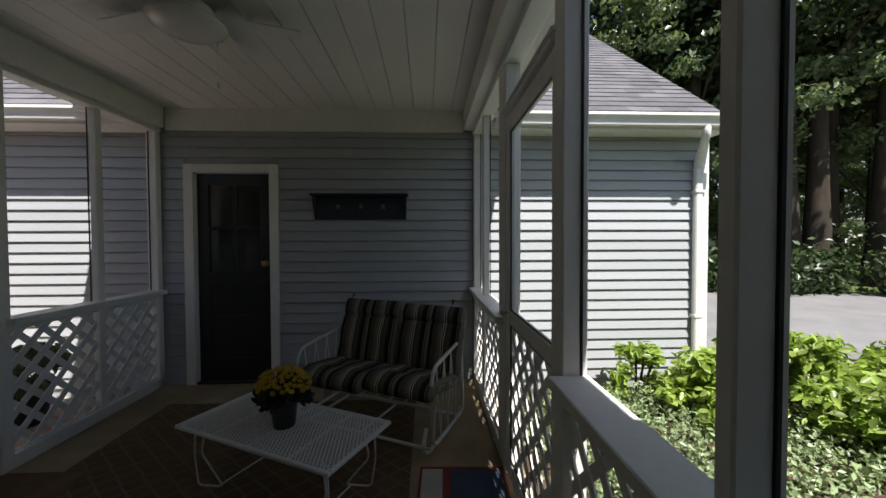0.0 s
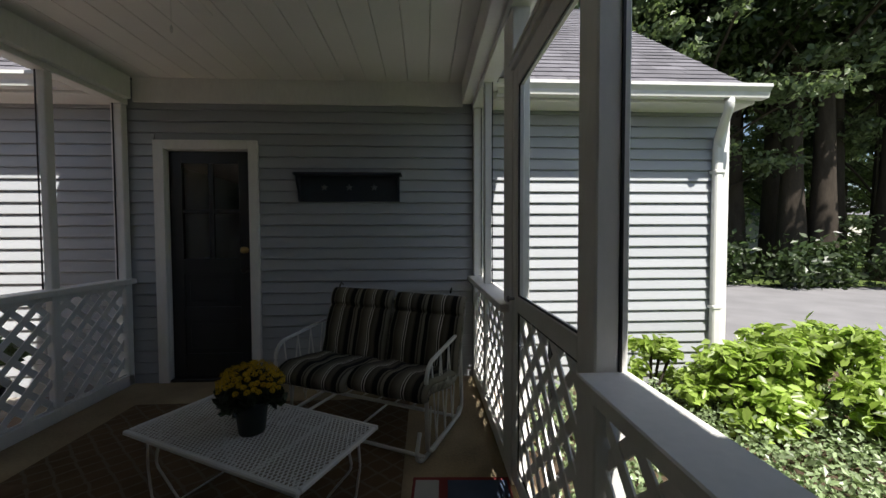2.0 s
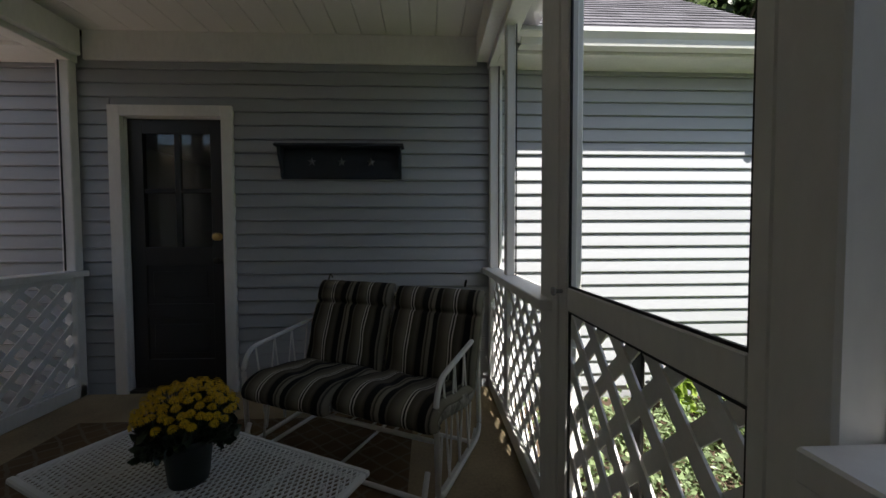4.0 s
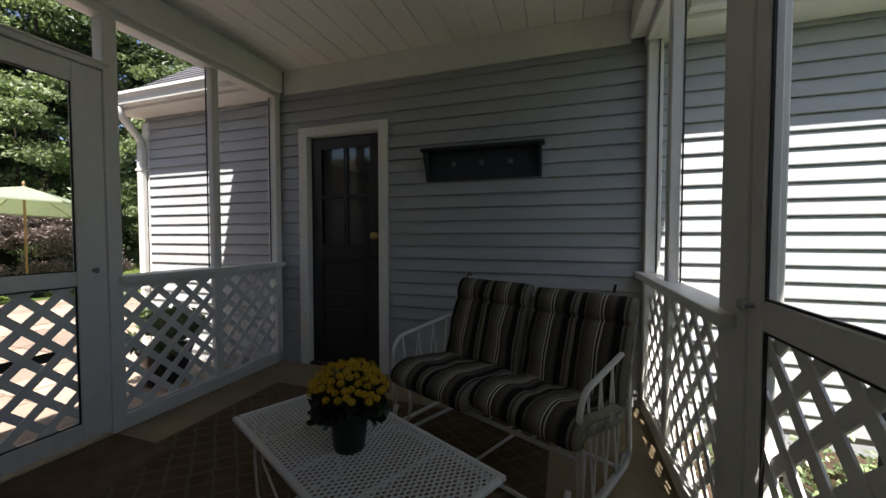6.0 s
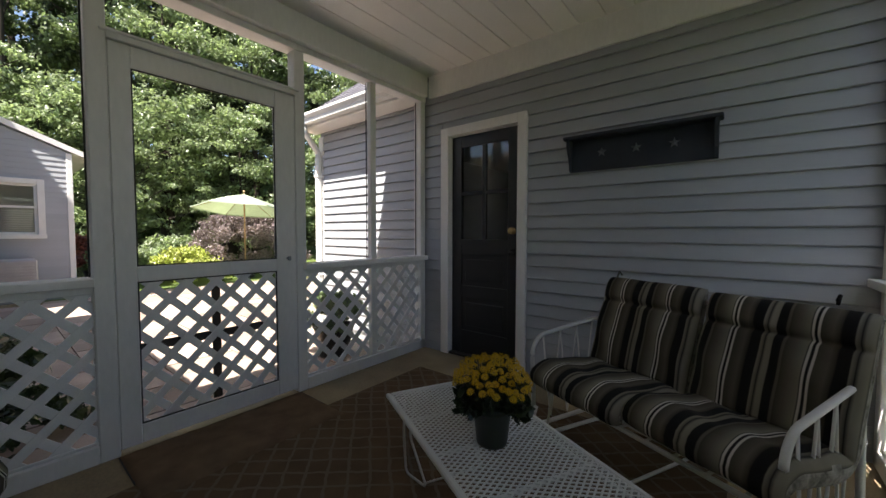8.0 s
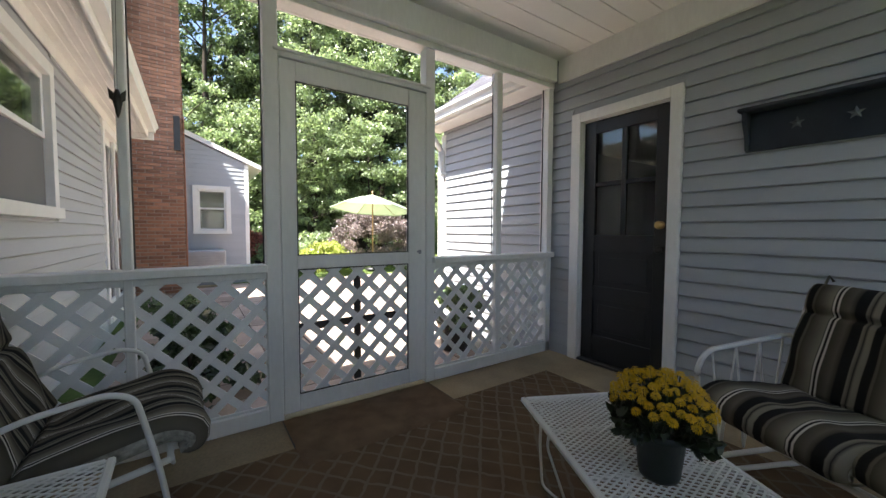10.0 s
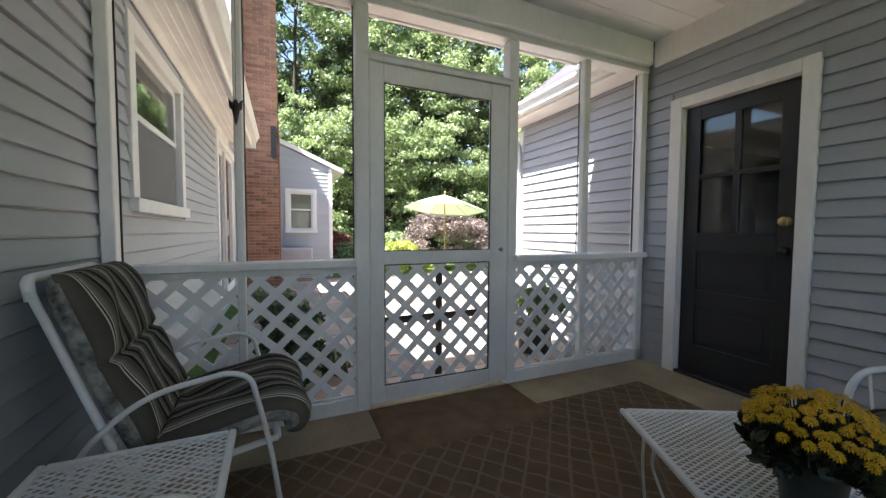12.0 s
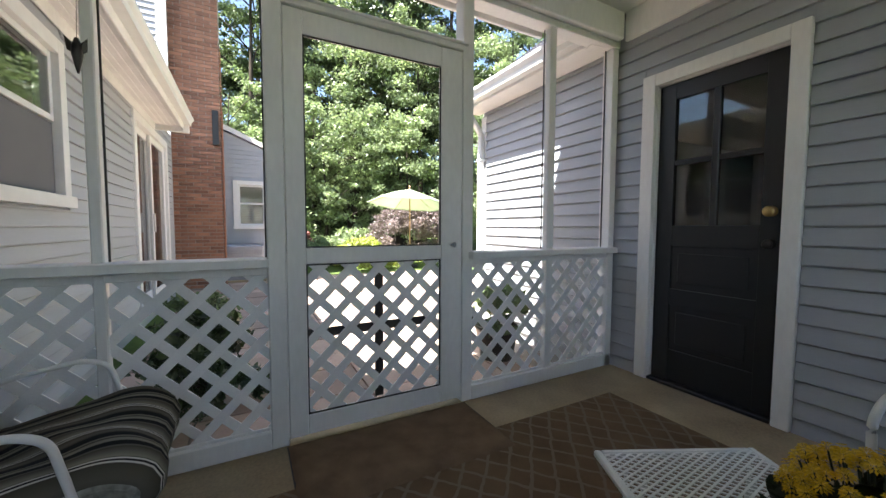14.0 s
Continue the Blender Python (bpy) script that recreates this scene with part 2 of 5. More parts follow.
def box(name, a, b, mat, parent=None, label="", bevel=0.004, m=None):
    """A board with eased edges between two corners, moved by m."""
    lo = [min(p, q) for p, q in zip(a, b)]
    hi = [max(p, q) for p, q in zip(a, b)]
    bm = bmesh.new()
    vs = [bm.verts.new(v) for v in cube_verts(lo, hi)]
    for f in CUBE_FACES:
        bm.faces.new([vs[i] for i in f])
    if bevel:
        bmesh.ops.bevel(bm, geom=bm.edges[:], offset=min(bevel, 0.4 * min(h - l for l, h in zip(lo, hi))), segments=1, affect="EDGES")
    if m:
        bmesh.ops.transform(bm, matrix=m, verts=bm.verts[:])
    return part(name, bm, mat, parent, label)


def fillet(points, r, n=5):
    """A polyline with rounded corners."""
    pts = [Vector(p) for p in points]
    out = [pts[0]]
    for a, b, c in zip(pts, pts[1:], pts[2:]):
        d1, d2 = (a - b), (c - b)
        k = min(r, d1.length * 0.48, d2.length * 0.48)
        p, q = b + d1.normalized() * k, b + d2.normalized() * k
        for i in range(n + 1):
            t = i / n
            out.append((1 - t) ** 2 * p + 2 * t * (1 - t) * b + t * t * q)
    out.append(pts[-1])
    return out


def tube(name, points, r, mat, parent=None, label="", bend=0.0, sides=8, flat=1.0):
    pts = fillet(points, bend) if bend else [Vector(p) for p in points]
    verts, faces = [], []
    up = Vector((0, 0, 1))
    for i, p in enumerate(pts):
        d = (pts[min(i + 1, len(pts) - 1)] - pts[max(i - 1, 0)]).normalized()
        u = d.cross(up)
        u = u.normalized() if u.length > 0.05 else d.cross(Vector((0, 1, 0))).normalized()
        w = d.cross(u).normalized()
        for k in range(sides):
            a = 2 * math.pi * k / sides
            verts.append(p + u * (r * math.cos(a)) + w * (r * flat * math.sin(a)))
    n = len(pts)
    for i in range(n - 1):
        for k in range(sides):
            a, b = i * sides + k, i * sides + (k + 1) % sides
            faces.append((a, b, b + sides, a + sides))
    faces.append(tuple(range(sides))[::-1])
    faces.append(tuple((n - 1) * sides + k for k in range(sides)))
    return raw(name, verts, faces, mat, parent, label, smooth=True)


def lathe(name, profile, mat, parent=None, label="", at=(0, 0, 0), sides=24):
    """A turned shape from (radius, height) pairs."""
    verts, faces = [], []
    for r, z in profile:
        for k in range(sides):
            a = 2 * math.pi * k / sides
            verts.append((at[0] + r * math.cos(a), at[1] + r * math.sin(a), at[2] + z))
    for i in range(len(profile) - 1):
        for k in range(sides):
            a, b = i * sides + k, i * sides + (k + 1) % sides
            faces.append((a, b, b + sides, a + sides))
    faces.append(tuple(range(sides))[::-1])
    faces.append(tuple((len(profile) - 1) * sides + k for k in range(sides)))
    return raw(name, verts, faces, mat, parent, label, smooth=True)


def clip_strip(p, d, half, w, h):
    """The part of a strip through p along d, 2 * half wide, that lies in the rectangle 0..w, 0..h."""
    n = Vector((-d.y, d.x))
    poly = [p + d * 9 + n * half, p - d * 9 + n * half, p - d * 9 - n * half, p + d * 9 - n * half]
    for axis, limit, sign in ((0, 0, 1), (0, w, -1), (1, 0, 1), (1, h, -1)):
        out = []
        for a, b in zip(poly, poly[1:] + poly[:1]):
            ia, ib = (a[axis] - limit) * sign >= 0, (b[axis] - limit) * sign >= 0
            if ia:
                out.append(a)
            if ia != ib:
                t = (limit - a[axis]) / (b[axis] - a[axis])
                out.append(a + (b - a) * t)
        poly = out
        if len(poly) < 3:
            return []
    return poly


def strips(w, h, pitch, half, angle, shift=0.0):
    """Polygons of parallel strips over a rectangle."""
    d = Vector((math.cos(angle), math.sin(angle)))
    n = Vector((-d.y, d.x))
    out = []
    for k in range(-60, 200):
        poly = clip_strip(n * (k * pitch + shift), d, half, w, h)
        if poly:
            area = abs(sum(a.x * b.y - b.x * a.y for a, b in zip(poly, poly[1:] + poly[:1]))) / 2
            if area > 1e-5:
                out.append(poly)
    return out


def prism(poly, place, t0, t1):
    """A flat bar from a polygon; place(u, v, depth) gives the point."""
    n = len(poly)
    verts = [place(p.x, p.y, t0) for p in poly] + [place(p.x, p.y, t1) for p in poly]
    faces = [tuple(range(n))[::-1], tuple(range(n, 2 * n))] + [(i, (i + 1) % n, n + (i + 1) % n, n + i) for i in range(n)]
    return verts, faces


# ---- porch shell ----
WALL_N, WALL_S, CEIL = 3.72, 0.09, 2.64
LEFT_X, RIGHT_X = -2.30, 0.68


def left(out, y, z):
    return (LEFT_X - out, y, z)


def right(out, y, z):
    return (RIGHT_X + out, y, z)


def side_box(side, name, a, b, mat, parent=None, label="", bevel=0.004):
    """A board of a side wall; corners as (out, y, z)."""
    bm = bmesh.new()
    lo, hi = [min(p, q) for p, q in zip(a, b)], [max(p, q) for p, q in zip(a, b)]
    vs = [bm.verts.new(v) for v in cube_verts(lo, hi)]
    for f in CUBE_FACES:
        bm.faces.new([vs[i] for i in f])
    if bevel:
        bmesh.ops.bevel(bm, geom=bm.edges[:], offset=min(bevel, 0.4 * min(h - l for l, h in zip(lo, hi))), segments=1, affect="EDGES")
    for v in bm.verts:
        v.co = side(*v.co)
    bmesh.ops.recalc_face_normals(bm, faces=bm.faces[:])
    return part(name, bm, mat, parent, label)


def structure(name, label, category="structure"):
    return group(name, label, category, kind="structure")


# floor
floor = raw("floor", [(-2.46, 0.0, -0.14), (0.80, 0.0, -0.14), (0.80, WALL_N + 0.02, -0.14), (-2.46, WALL_N + 0.02, -0.14), (-2.46, 0.0, 0.0), (0.80, 0.0, 0.0), (0.80, WALL_N + 0.02, 0.0), (-2.46, WALL_N + 0.02, 0.0)], CUBE_FACES, CONCRETE)
tagged(floor, "tan weathered concrete porch floor", "floor", kind="structure")


def clapboards(parent, along, face, a0, a1, z0, z1, gap=None, pitch=0.1, mat=None):
    """Lapped boards over a wall. along(a, depth, z) gives the point; gap = (a, a, z, z) stays open."""
    z = z0
    while z < z1 - 0.02:
        top = min(z + pitch + 0.012, z1)
        spans = [(a0, a1)]
        if gap and z + pitch > gap[2] and z < gap[3] - 0.01:
            spans = [(a0, gap[0]), (gap[1], a1)]
        for s0, s1 in spans:
            if s1 - s0 < 0.01:
                continue
            verts = [along(s, d, h) for s in (s0, s1) for d, h in ((0.0, z), (0.023, z), (0.024, z + 0.006), (0.007, top - 0.021), (0.0, top - 0.019))]
            faces = [(0, 1, 6, 5), (1, 2, 7, 6), (2, 3, 8, 7), (3, 4, 9, 8), (4, 0, 5, 9), (0, 4, 3, 2, 1), (5, 6, 7, 8, 9)]
            raw("clapboard", verts, faces if face else [f[::-1] for f in faces], mat or SIDING, parent)
        z += pitch


# north wall: the garage wall with its door opening
DOOR_X0, DOOR_X1, DOOR_TOP = -2.0, -1.29, 2.04
GAR_X0, GAR_X1 = -4.12, 3.07
wall_north = structure("wall_north", "blue-grey clapboard garage wall with a door opening", "wall")
for a, b in (((GAR_X0, -0.2), (DOOR_X0 - 0.02, 2.62)), ((DOOR_X1 + 0.02, -0.2), (GAR_X1, 2.62)), ((DOOR_X0 - 0.02, DOOR_TOP + 0.02), (DOOR_X1 + 0.02, 2.62))):
    box("wall_core", (a[0], WALL_N, a[1]), (b[0], WALL_N + 0.14, b[1]), SIDING, wall_north, bevel=0)
clapboards(wall_north, lambda a, d, z: (a, WALL_N - d, z), True, GAR_X0 + 0.08, GAR_X1 - 0.08, -0.015, 2.55, (-2.092, -1.207, 0, 2.12))

# house wall to the south
wall_south = structure("wall_south", "blue-grey clapboard house wall with an open doorway", "wall")
HOUSE_X0, HOUSE_X1 = -8.1, 5.0
WIN = (-3.92, -2.70, 1.215, 2.31)
SLIDE = (-7.60, -5.66, 0.02, 2.38)
EXIT = (-0.22, 0.64, 2.06)
for x0, x1, z0, z1 in ((WIN[1], EXIT[0], -0.2, 2.62), (EXIT[1], HOUSE_X1, -0.2, 2.62), (EXIT[0], EXIT[1], EXIT[2], 2.62), (EXIT[0], EXIT[1], -0.2, 0.0), (SLIDE[1], WIN[0], -0.2, 2.62), (HOUSE_X0, SLIDE[0], -0.2, 2.62), (WIN[0], WIN[1], -0.2, WIN[2]), (WIN[0], WIN[1], WIN[3], 2.62), (SLIDE[0], SLIDE[1], SLIDE[3], 2.62), (SLIDE[0], SLIDE[1], -0.2, 0.02)):
    box("wall_core", (x0, WALL_S - 0.14, z0), (x1, WALL_S, z1), SIDING, wall_south, bevel=0)
clapboards(wall_south, lambda a, d, z: (a, WALL_S + d, z), False, WIN[1], HOUSE_X1, -0.03, 2.6, (EXIT[0] - 0.08, EXIT[1] + 0.03, -0.1, EXIT[2] + 0.08))
for x0, x1, z0, z1 in ((EXIT[0] - 0.08, EXIT[0], 0.0, EXIT[2] + 0.08), (EXIT[1], EXIT[1] + 0.03, 0.0, EXIT[2] + 0.08), (EXIT[0], EXIT[1], EXIT[2], EXIT[2] + 0.08)):
    box("casing", (x0, WALL_S - 0.14, z0), (x1, WALL_S + 0.024, z1), WHITE, wall_south)
clapboards(wall_south, lambda a, d, z: (a, WALL_S + d, z), False, SLIDE[1], WIN[0], -0.03, 2.6)
clapboards(wall_south, lambda a, d, z: (a, WALL_S + d, z), False, HOUSE_X0, SLIDE[0], -0.03, 2.6)
clapboards(wall_south, lambda a, d, z: (a, WALL_S + d, z), False, WIN[0], WIN[1], -0.03, WIN[2])
clapboards(wall_south, lambda a, d, z: (a, WALL_S + d, z), False, WIN[0], WIN[1], WIN[3], 2.6)
clapboards(wall_south, lambda a, d, z: (a, WALL_S + d, z), False, SLIDE[0], SLIDE[1], SLIDE[3], 2.6)

# ceiling of v-grooved planks, one mesh
verts, faces = [], []
x, w = -2.25, 0.181
while x < 0.72:
    g = 0.005
    prof = [(x, CEIL + 0.012), (x + g, CEIL), (x + w - g, CEIL), (x + w, CEIL + 0.012), (x + w, CEIL + 0.03), (x, CEIL + 0.03)]
    n = len(verts)
    for y in (0.05, WALL_N):
        verts += [(px, y, pz) for px, pz in prof]
    faces += [tuple(n + i for i in range(6))[::-1], tuple(n + 6 + i for i in range(6))] + [(n + i, n + (i + 1) % 6, n + 6 + (i + 1) % 6, n + 6 + i) for i in range(6)]
    x += w
ceiling = raw("ceiling", verts, faces, CEILING, kind="structure", label="white painted v-groove plank ceiling")
tagged(ceiling, category="ceiling")

trim_n = box("trim", (-2.238, WALL_N - 0.045, 2.435), (0.588, WALL_N - 0.018, CEIL + 0.01), WHITE)
tagged(trim_n, "white frieze board along the top of the garage wall", "trim", kind="structure")
trim_s = box("trim", (-2.238, WALL_S + 0.018, 2.435), (0.588, WALL_S + 0.045, CEIL + 0.01), WHITE)
tagged(trim_s, "white frieze board along the top of the house wall", "trim", kind="structure")

# porch roof over the ceiling
roof = structure("porch_roof", "grey shingled porch roof between house and garage", "roof")
ea, eb = 1.0, 1.0
raw("roof_deck", [(-2.67, -0.3, 2.69), (eb, -0.3, 2.69), (ea, 3.86, 2.69), (-2.67, 3.86, 2.69), (-2.67, -0.3, 2.9), (eb, -0.3, 2.9), (ea, 3.86, 2.9), (-2.67, 3.86, 2.9)], CUBE_FACES, SHINGLE, roof)
box("fascia", (-2.69, -0.3, 2.55), (-2.66, 3.27, 2.9), WHITE, roof)
raw("fascia", [(eb, -0.3, 2.55), (eb + 0.03, -0.3, 2.55), (ea + 0.03, 3.3, 2.55), (ea, 3.3, 2.55), (eb, -0.3, 2.9), (eb + 0.03, -0.3, 2.9), (ea + 0.03, 3.3, 2.9), (ea, 3.3, 2.9)], CUBE_FACES, WHITE, roof)
box("soffit", (-2.66, 0.1, 2.64), (-2.33, 3.69, 2.66), WHITE, roof)
box("soffit", (-2.66, 3.26, 2.478), (-2.335, 3.69, 2.492), WHITE, roof)
box("soffit", (0.72, 3.29, 2.48), (0.99, 3.69, 2.494), WHITE, roof)
raw("soffit", [(0.715, 0.1, 2.645), (eb, 0.1, 2.645), (ea, 3.69, 2.645), (0.715, 3.69, 2.645), (0.715, 0.1, 2.665), (eb, 0.1, 2.665), (ea, 3.69, 2.665), (0.715, 3.69, 2.665)], CUBE_FACES, WHITE, roof)


def lattice(side, parent, y0, y1, z0, z1, out, pitch=0.110, half=0.0205):
    """Crossing diagonal slats in a panel."""
    lay = group("lattice", "", "")
    lay.parent = parent
    for ang, d0, shift in ((math.pi / 4, out, 0.03), (-math.pi / 4, out + 0.007, 0.01)):
        for poly in strips(y1 - y0, z1 - z0, pitch, half, ang, shift):
            v, f = prism(poly, lambda u, h, t: side(t, y0 + u, z0 + h), d0, d0 + 0.0065)
            raw("slat", v, f, LATTICE, lay)
    return lay


def bead(side, parent, y0, y1, z0, z1, out, uprights=False):
    """The dark screen bead round an opening."""
    b = 0.007
    runs = [((out, y0, z0), (out + b, y0 + b, z1)), ((out, y1 - b, z0), (out + b, y1, z1)), ((out, y0 + b, z0), (out + b, y1 - b, z0 + b)), ((out, y0 + b, z1 - b), (out + b, y1 - b, z1))]
    for a, c in runs[:2] if uprights else runs:
        side_box(side, "screen_bead", a, c, BEAD, parent, bevel=0)


def rail_run(side, name, y0, y1, posts, label, reach=0.03):
    """Sill cap, bottom rail and lattice between two posts, with studs at the given places."""
    run = structure(name, label, "railing")
    side_box(side, "cap", (-0.05, y0 - reach, 0.883), (0.093, y1, 0.925), WHITE, run)
    side_box(side, "apron", (0.012, y0, 0.845), (0.03, y1, 0.883), WHITE, run, bevel=0.002)
    side_box(side, "bottom_rail", (0.0, y0, 0.0), (0.06, y1, 0.09), WHITE, run)
    edges = [y0] + [e for p in posts for e in p] + [y1]
    for a, b in zip(edges[::2], edges[1::2]):
        if b - a < 0.02:
            continue
        lattice(side, run, a, b, 0.09, 0.875, 0.032)
        side_box(side, "stop_bead", (0.02, a, 0.09), (0.03, b, 0.105), WHITE, run, bevel=0.002)
    return run


def post(side, y0, y1, z0=0.0, z1=2.41, depth=0.09, out=0.0, label="white painted square porch post"):
    return tagged(side_box(side, "post", (out, y0, z0), (out + depth, y1, z1), WHITE, bevel=0.005), label, "post", kind="structure")


def screen_wall(side, nodes, door, beam_in):
    """Posts, header, beam and transom of a screened side. nodes: (y0, y1, kind)."""
    for y0, y1, kind in nodes:
        if kind == "post":
            post(side, y0, y1)
        elif kind == "thin":
            post(side, y0, y1, 0.09, 2.41, 0.05, 0.01, "slender white painted porch stud")
        elif kind == "wall":
            post(side, y0, y1, 0.0, 2.41, 0.09, 0.0, "white painted porch post against the wall")
    tagged(side_box(side, "header", (-0.01, 0.1, 2.41), (0.1, 3.70, 2.475), WHITE), "white painted header over the screens", "trim", kind="structure")
    tagged(side_box(side, "beam", (-beam_in, 0.14, 2.452), (0.03, 3.672, CEIL + 0.02), WHITE, bevel=0.006), "white boxed ceiling beam", "beam", kind="structure")
    tagged(side_box(side, "door_header", (-0.012, door[0] - 0.005, 2.095), (0.085, door[1] + 0.005, 2.128), WHITE), "white transom rail above a screen door", "trim", kind="structure")
    tagged(side_box(side, "door_stop", (-0.022, door[0] - 0.03, 2.125), (0.05, door[1] + 0.03, 2.14), WHITE), "white moulding above a screen door", "trim", kind="structure")


def screen_door(side, y0, y1, g0, g1, name, knob_at, mid_z, top_z):
    d = structure(name, "white painted screen door with a lattice lower panel", "door")
    for a, b in ((y0, g0), (g1, y1)):
        side_box(side, "stile", (0.005, a, 0.03), (0.042, b, 2.092), WHITE, d)
    for a, b in ((top_z, 2.092), (mid_z - 0.08, mid_z), (0.03, 0.13)):
        side_box(side, "rail", (0.007, g0, a), (0.04, g1, b), WHITE, d)
    bead(side, d, g0, g1, mid_z, top_z, 0.012)
    bead(side, d, g0, g1, 0.13, mid_z - 0.08, 0.012)
    lattice(side, d, g0, g1, 0.13, mid_z - 0.08, 0.02)
    mid = (g0 + g1) / 2 + 0.01
    side_box(side, "brace", (0.05, mid - 0.025, 0.13), (0.06, mid + 0.025, 0.9), BRONZE, d, "dark metal cross brace")
    side_box(side, "brace", (0.062, g0, 0.50), (0.07, g1, 0.55), BRONZE, d, "dark metal cross brace")
    yk = knob_at
    side_box(side, "handle", (-0.035, yk - 0.012, 0.955), (-0.02, yk + 0.012, 0.985), GREY_METAL, d, "small pull handle", bevel=0.006)
    side_box(side, "handle_stem", (-0.03, yk - 0.006, 0.963), (0.006, yk + 0.006, 0.977), GREY_METAL, d)
    return d


L_DOOR, R_DOOR = (1.362, 2.333), (1.39, 2.203)
screen_wall(left, [(0.108, 0.165, "wall"), (0.66, 0.70, "thin"), (1.28, 1.36, "post"), (2.335, 2.41, "post"), (3.02, 3.08, "thin"), (3.635, 3.70, "wall")], L_DOOR, 0.06)
screen_wall(right, [(0.108, 0.165, "wall"), (0.60, 0.64, "post"), (1.30, 1.388, "post"), (2.205, 2.40, "post"), (3.10, 3.175, "thin"), (3.635, 3.70, "wall")], R_DOOR, 0.10)
rail_run(left, "railing_1", 0.165, 1.28, [(0.66, 0.70)], "white rail with diagonal lattice below")
rail_run(left, "railing_2", 2.41, 3.69, [(3.02, 3.08)], "white rail with diagonal lattice below")
rail_run(right, "railing_3", 2.40, 3.69, [(3.10, 3.175)], "white rail with diagonal lattice below", 0.14)
rail_run(right, "railing_4", 0.165, 1.30, [(0.60, 0.64)], "white rail with diagonal lattice below")
screen_door(left, L_DOOR[0], L_DOOR[1], 1.45, 2.195, "door_2", 2.265, 0.968, 1.982)
screen_door(right, R_DOOR[0], R_DOOR[1], 1.425, 2.13, "door_3", 2.167, 0.988, 1.997)
for side, cells in ((left, [(0.165, 0.66), (0.70, 1.28), (2.41, 3.02), (3.08, 3.635)]), (right, [(0.64, 1.30), (2.40, 3.10), (3.175, 3.635), (0.165, 0.60)])):
    frame_set = structure("screen_frame", "thin black bead round the porch screens", "screen")
    for a, b in cells:
        bead(side, frame_set, a, b, 0.925, 2.41, 0.062, True)

# ---- black garage door ----
def entry_door():
    d = structure("door_1", "black panelled door with four small panes, closed", "door")
    y = WALL_N
    cw = 0.09
    for x0, x1 in ((DOOR_X0 - cw, DOOR_X0), (DOOR_X1, DOOR_X1 + 0.08)):
        box("casing", (x0, y - 0.04, 0.0), (x1, y - 0.001, 2.12), WHITE, d)
    box("casing", (DOOR_X0, y - 0.04, DOOR_TOP), (DOOR_X1, y - 0.001, 2.12), WHITE, d)
    for x0, x1 in ((DOOR_X0 - 0.018, DOOR_X0 + 0.004), (DOOR_X1 - 0.004, DOOR_X1 + 0.018)):
        box("jamb", (x0, y, 0.0), (x1, y + 0.12, DOOR_TOP), WHITE, d)
    box("jamb", (DOOR_X0, y, DOOR_TOP - 0.004), (DOOR_X1, y + 0.12, DOOR_TOP + 0.018), WHITE, d)
    box("threshold", (DOOR_X0, y - 0.03, 0.001), (DOOR_X1, y + 0.12, 0.022), BRONZE, d)
    x0, x1 = DOOR_X0 + 0.006, DOOR_X1 - 0.006
    y -= 0.035
    leaf = box("leaf", (x0, y + 0.055, 0.024), (x0 + 0.105, y + 0.095, DOOR_TOP - 0.006), BLACK_DOOR, d, "black painted leaf", bevel=0.002)
    box("stile", (x1 - 0.105, y + 0.055, 0.024), (x1, y + 0.095, DOOR_TOP - 0.006), BLACK_DOOR, leaf, bevel=0.002)
    ga, gb, gm = x0 + 0.105, x1 - 0.105, (x0 + x1) / 2
    for z0, z1 in ((1.93, DOOR_TOP - 0.006), (0.95, 1.09), (0.024, 0.24), (0.55, 0.66)):
        box("rail", (ga, y + 0.056, z0), (gb, y + 0.094, z1), BLACK_DOOR, leaf, bevel=0.002)
    box("mullion", (gm - 0.02, y + 0.058, 1.09), (gm + 0.02, y + 0.092, 1.93), BLACK_DOOR, leaf)
    for a, b in ((ga, gm - 0.02), (gm + 0.02, gb)):
        box("muntin", (a, y + 0.06, 1.49), (b, y + 0.09, 1.525), BLACK_DOOR, leaf)
        for z0, z1 in ((1.09, 1.49), (1.525, 1.93)):
            box("pane", (a, y + 0.074, z0), (b, y + 0.078, z1), GLASS, leaf, "clear pane", bevel=0)
    for z0, z1 in ((0.24, 0.55), (0.66, 0.95)):
        box("panel", (ga, y + 0.068, z0), (gb, y + 0.086, z1), BLACK_DOOR, leaf, bevel=0)
        box("panel_field", (ga + 0.045, y + 0.060, z0 + 0.045), (gb - 0.045, y + 0.069, z1 - 0.045), BLACK_DOOR, leaf, bevel=0.008)
    for z, mat, r in ((1.165, BRASS, 0.03), (0.985, BRONZE, 0.026)):
        k = lathe("door_knob", [(0.028, 0.0), (0.028, 0.004), (0.012, 0.007), (0.012, 0.02), (r * 0.75, 0.024), (r * 0.95, 0.031), (r, 0.039), (r * 0.9, 0.048), (r * 0.6, 0.055), (0.003, 0.058)], mat, d, "round metal knob")
        k.matrix_basis = pose(x1 - 0.055, y + 0.055, z, 90, 0, 0)


entry_door()

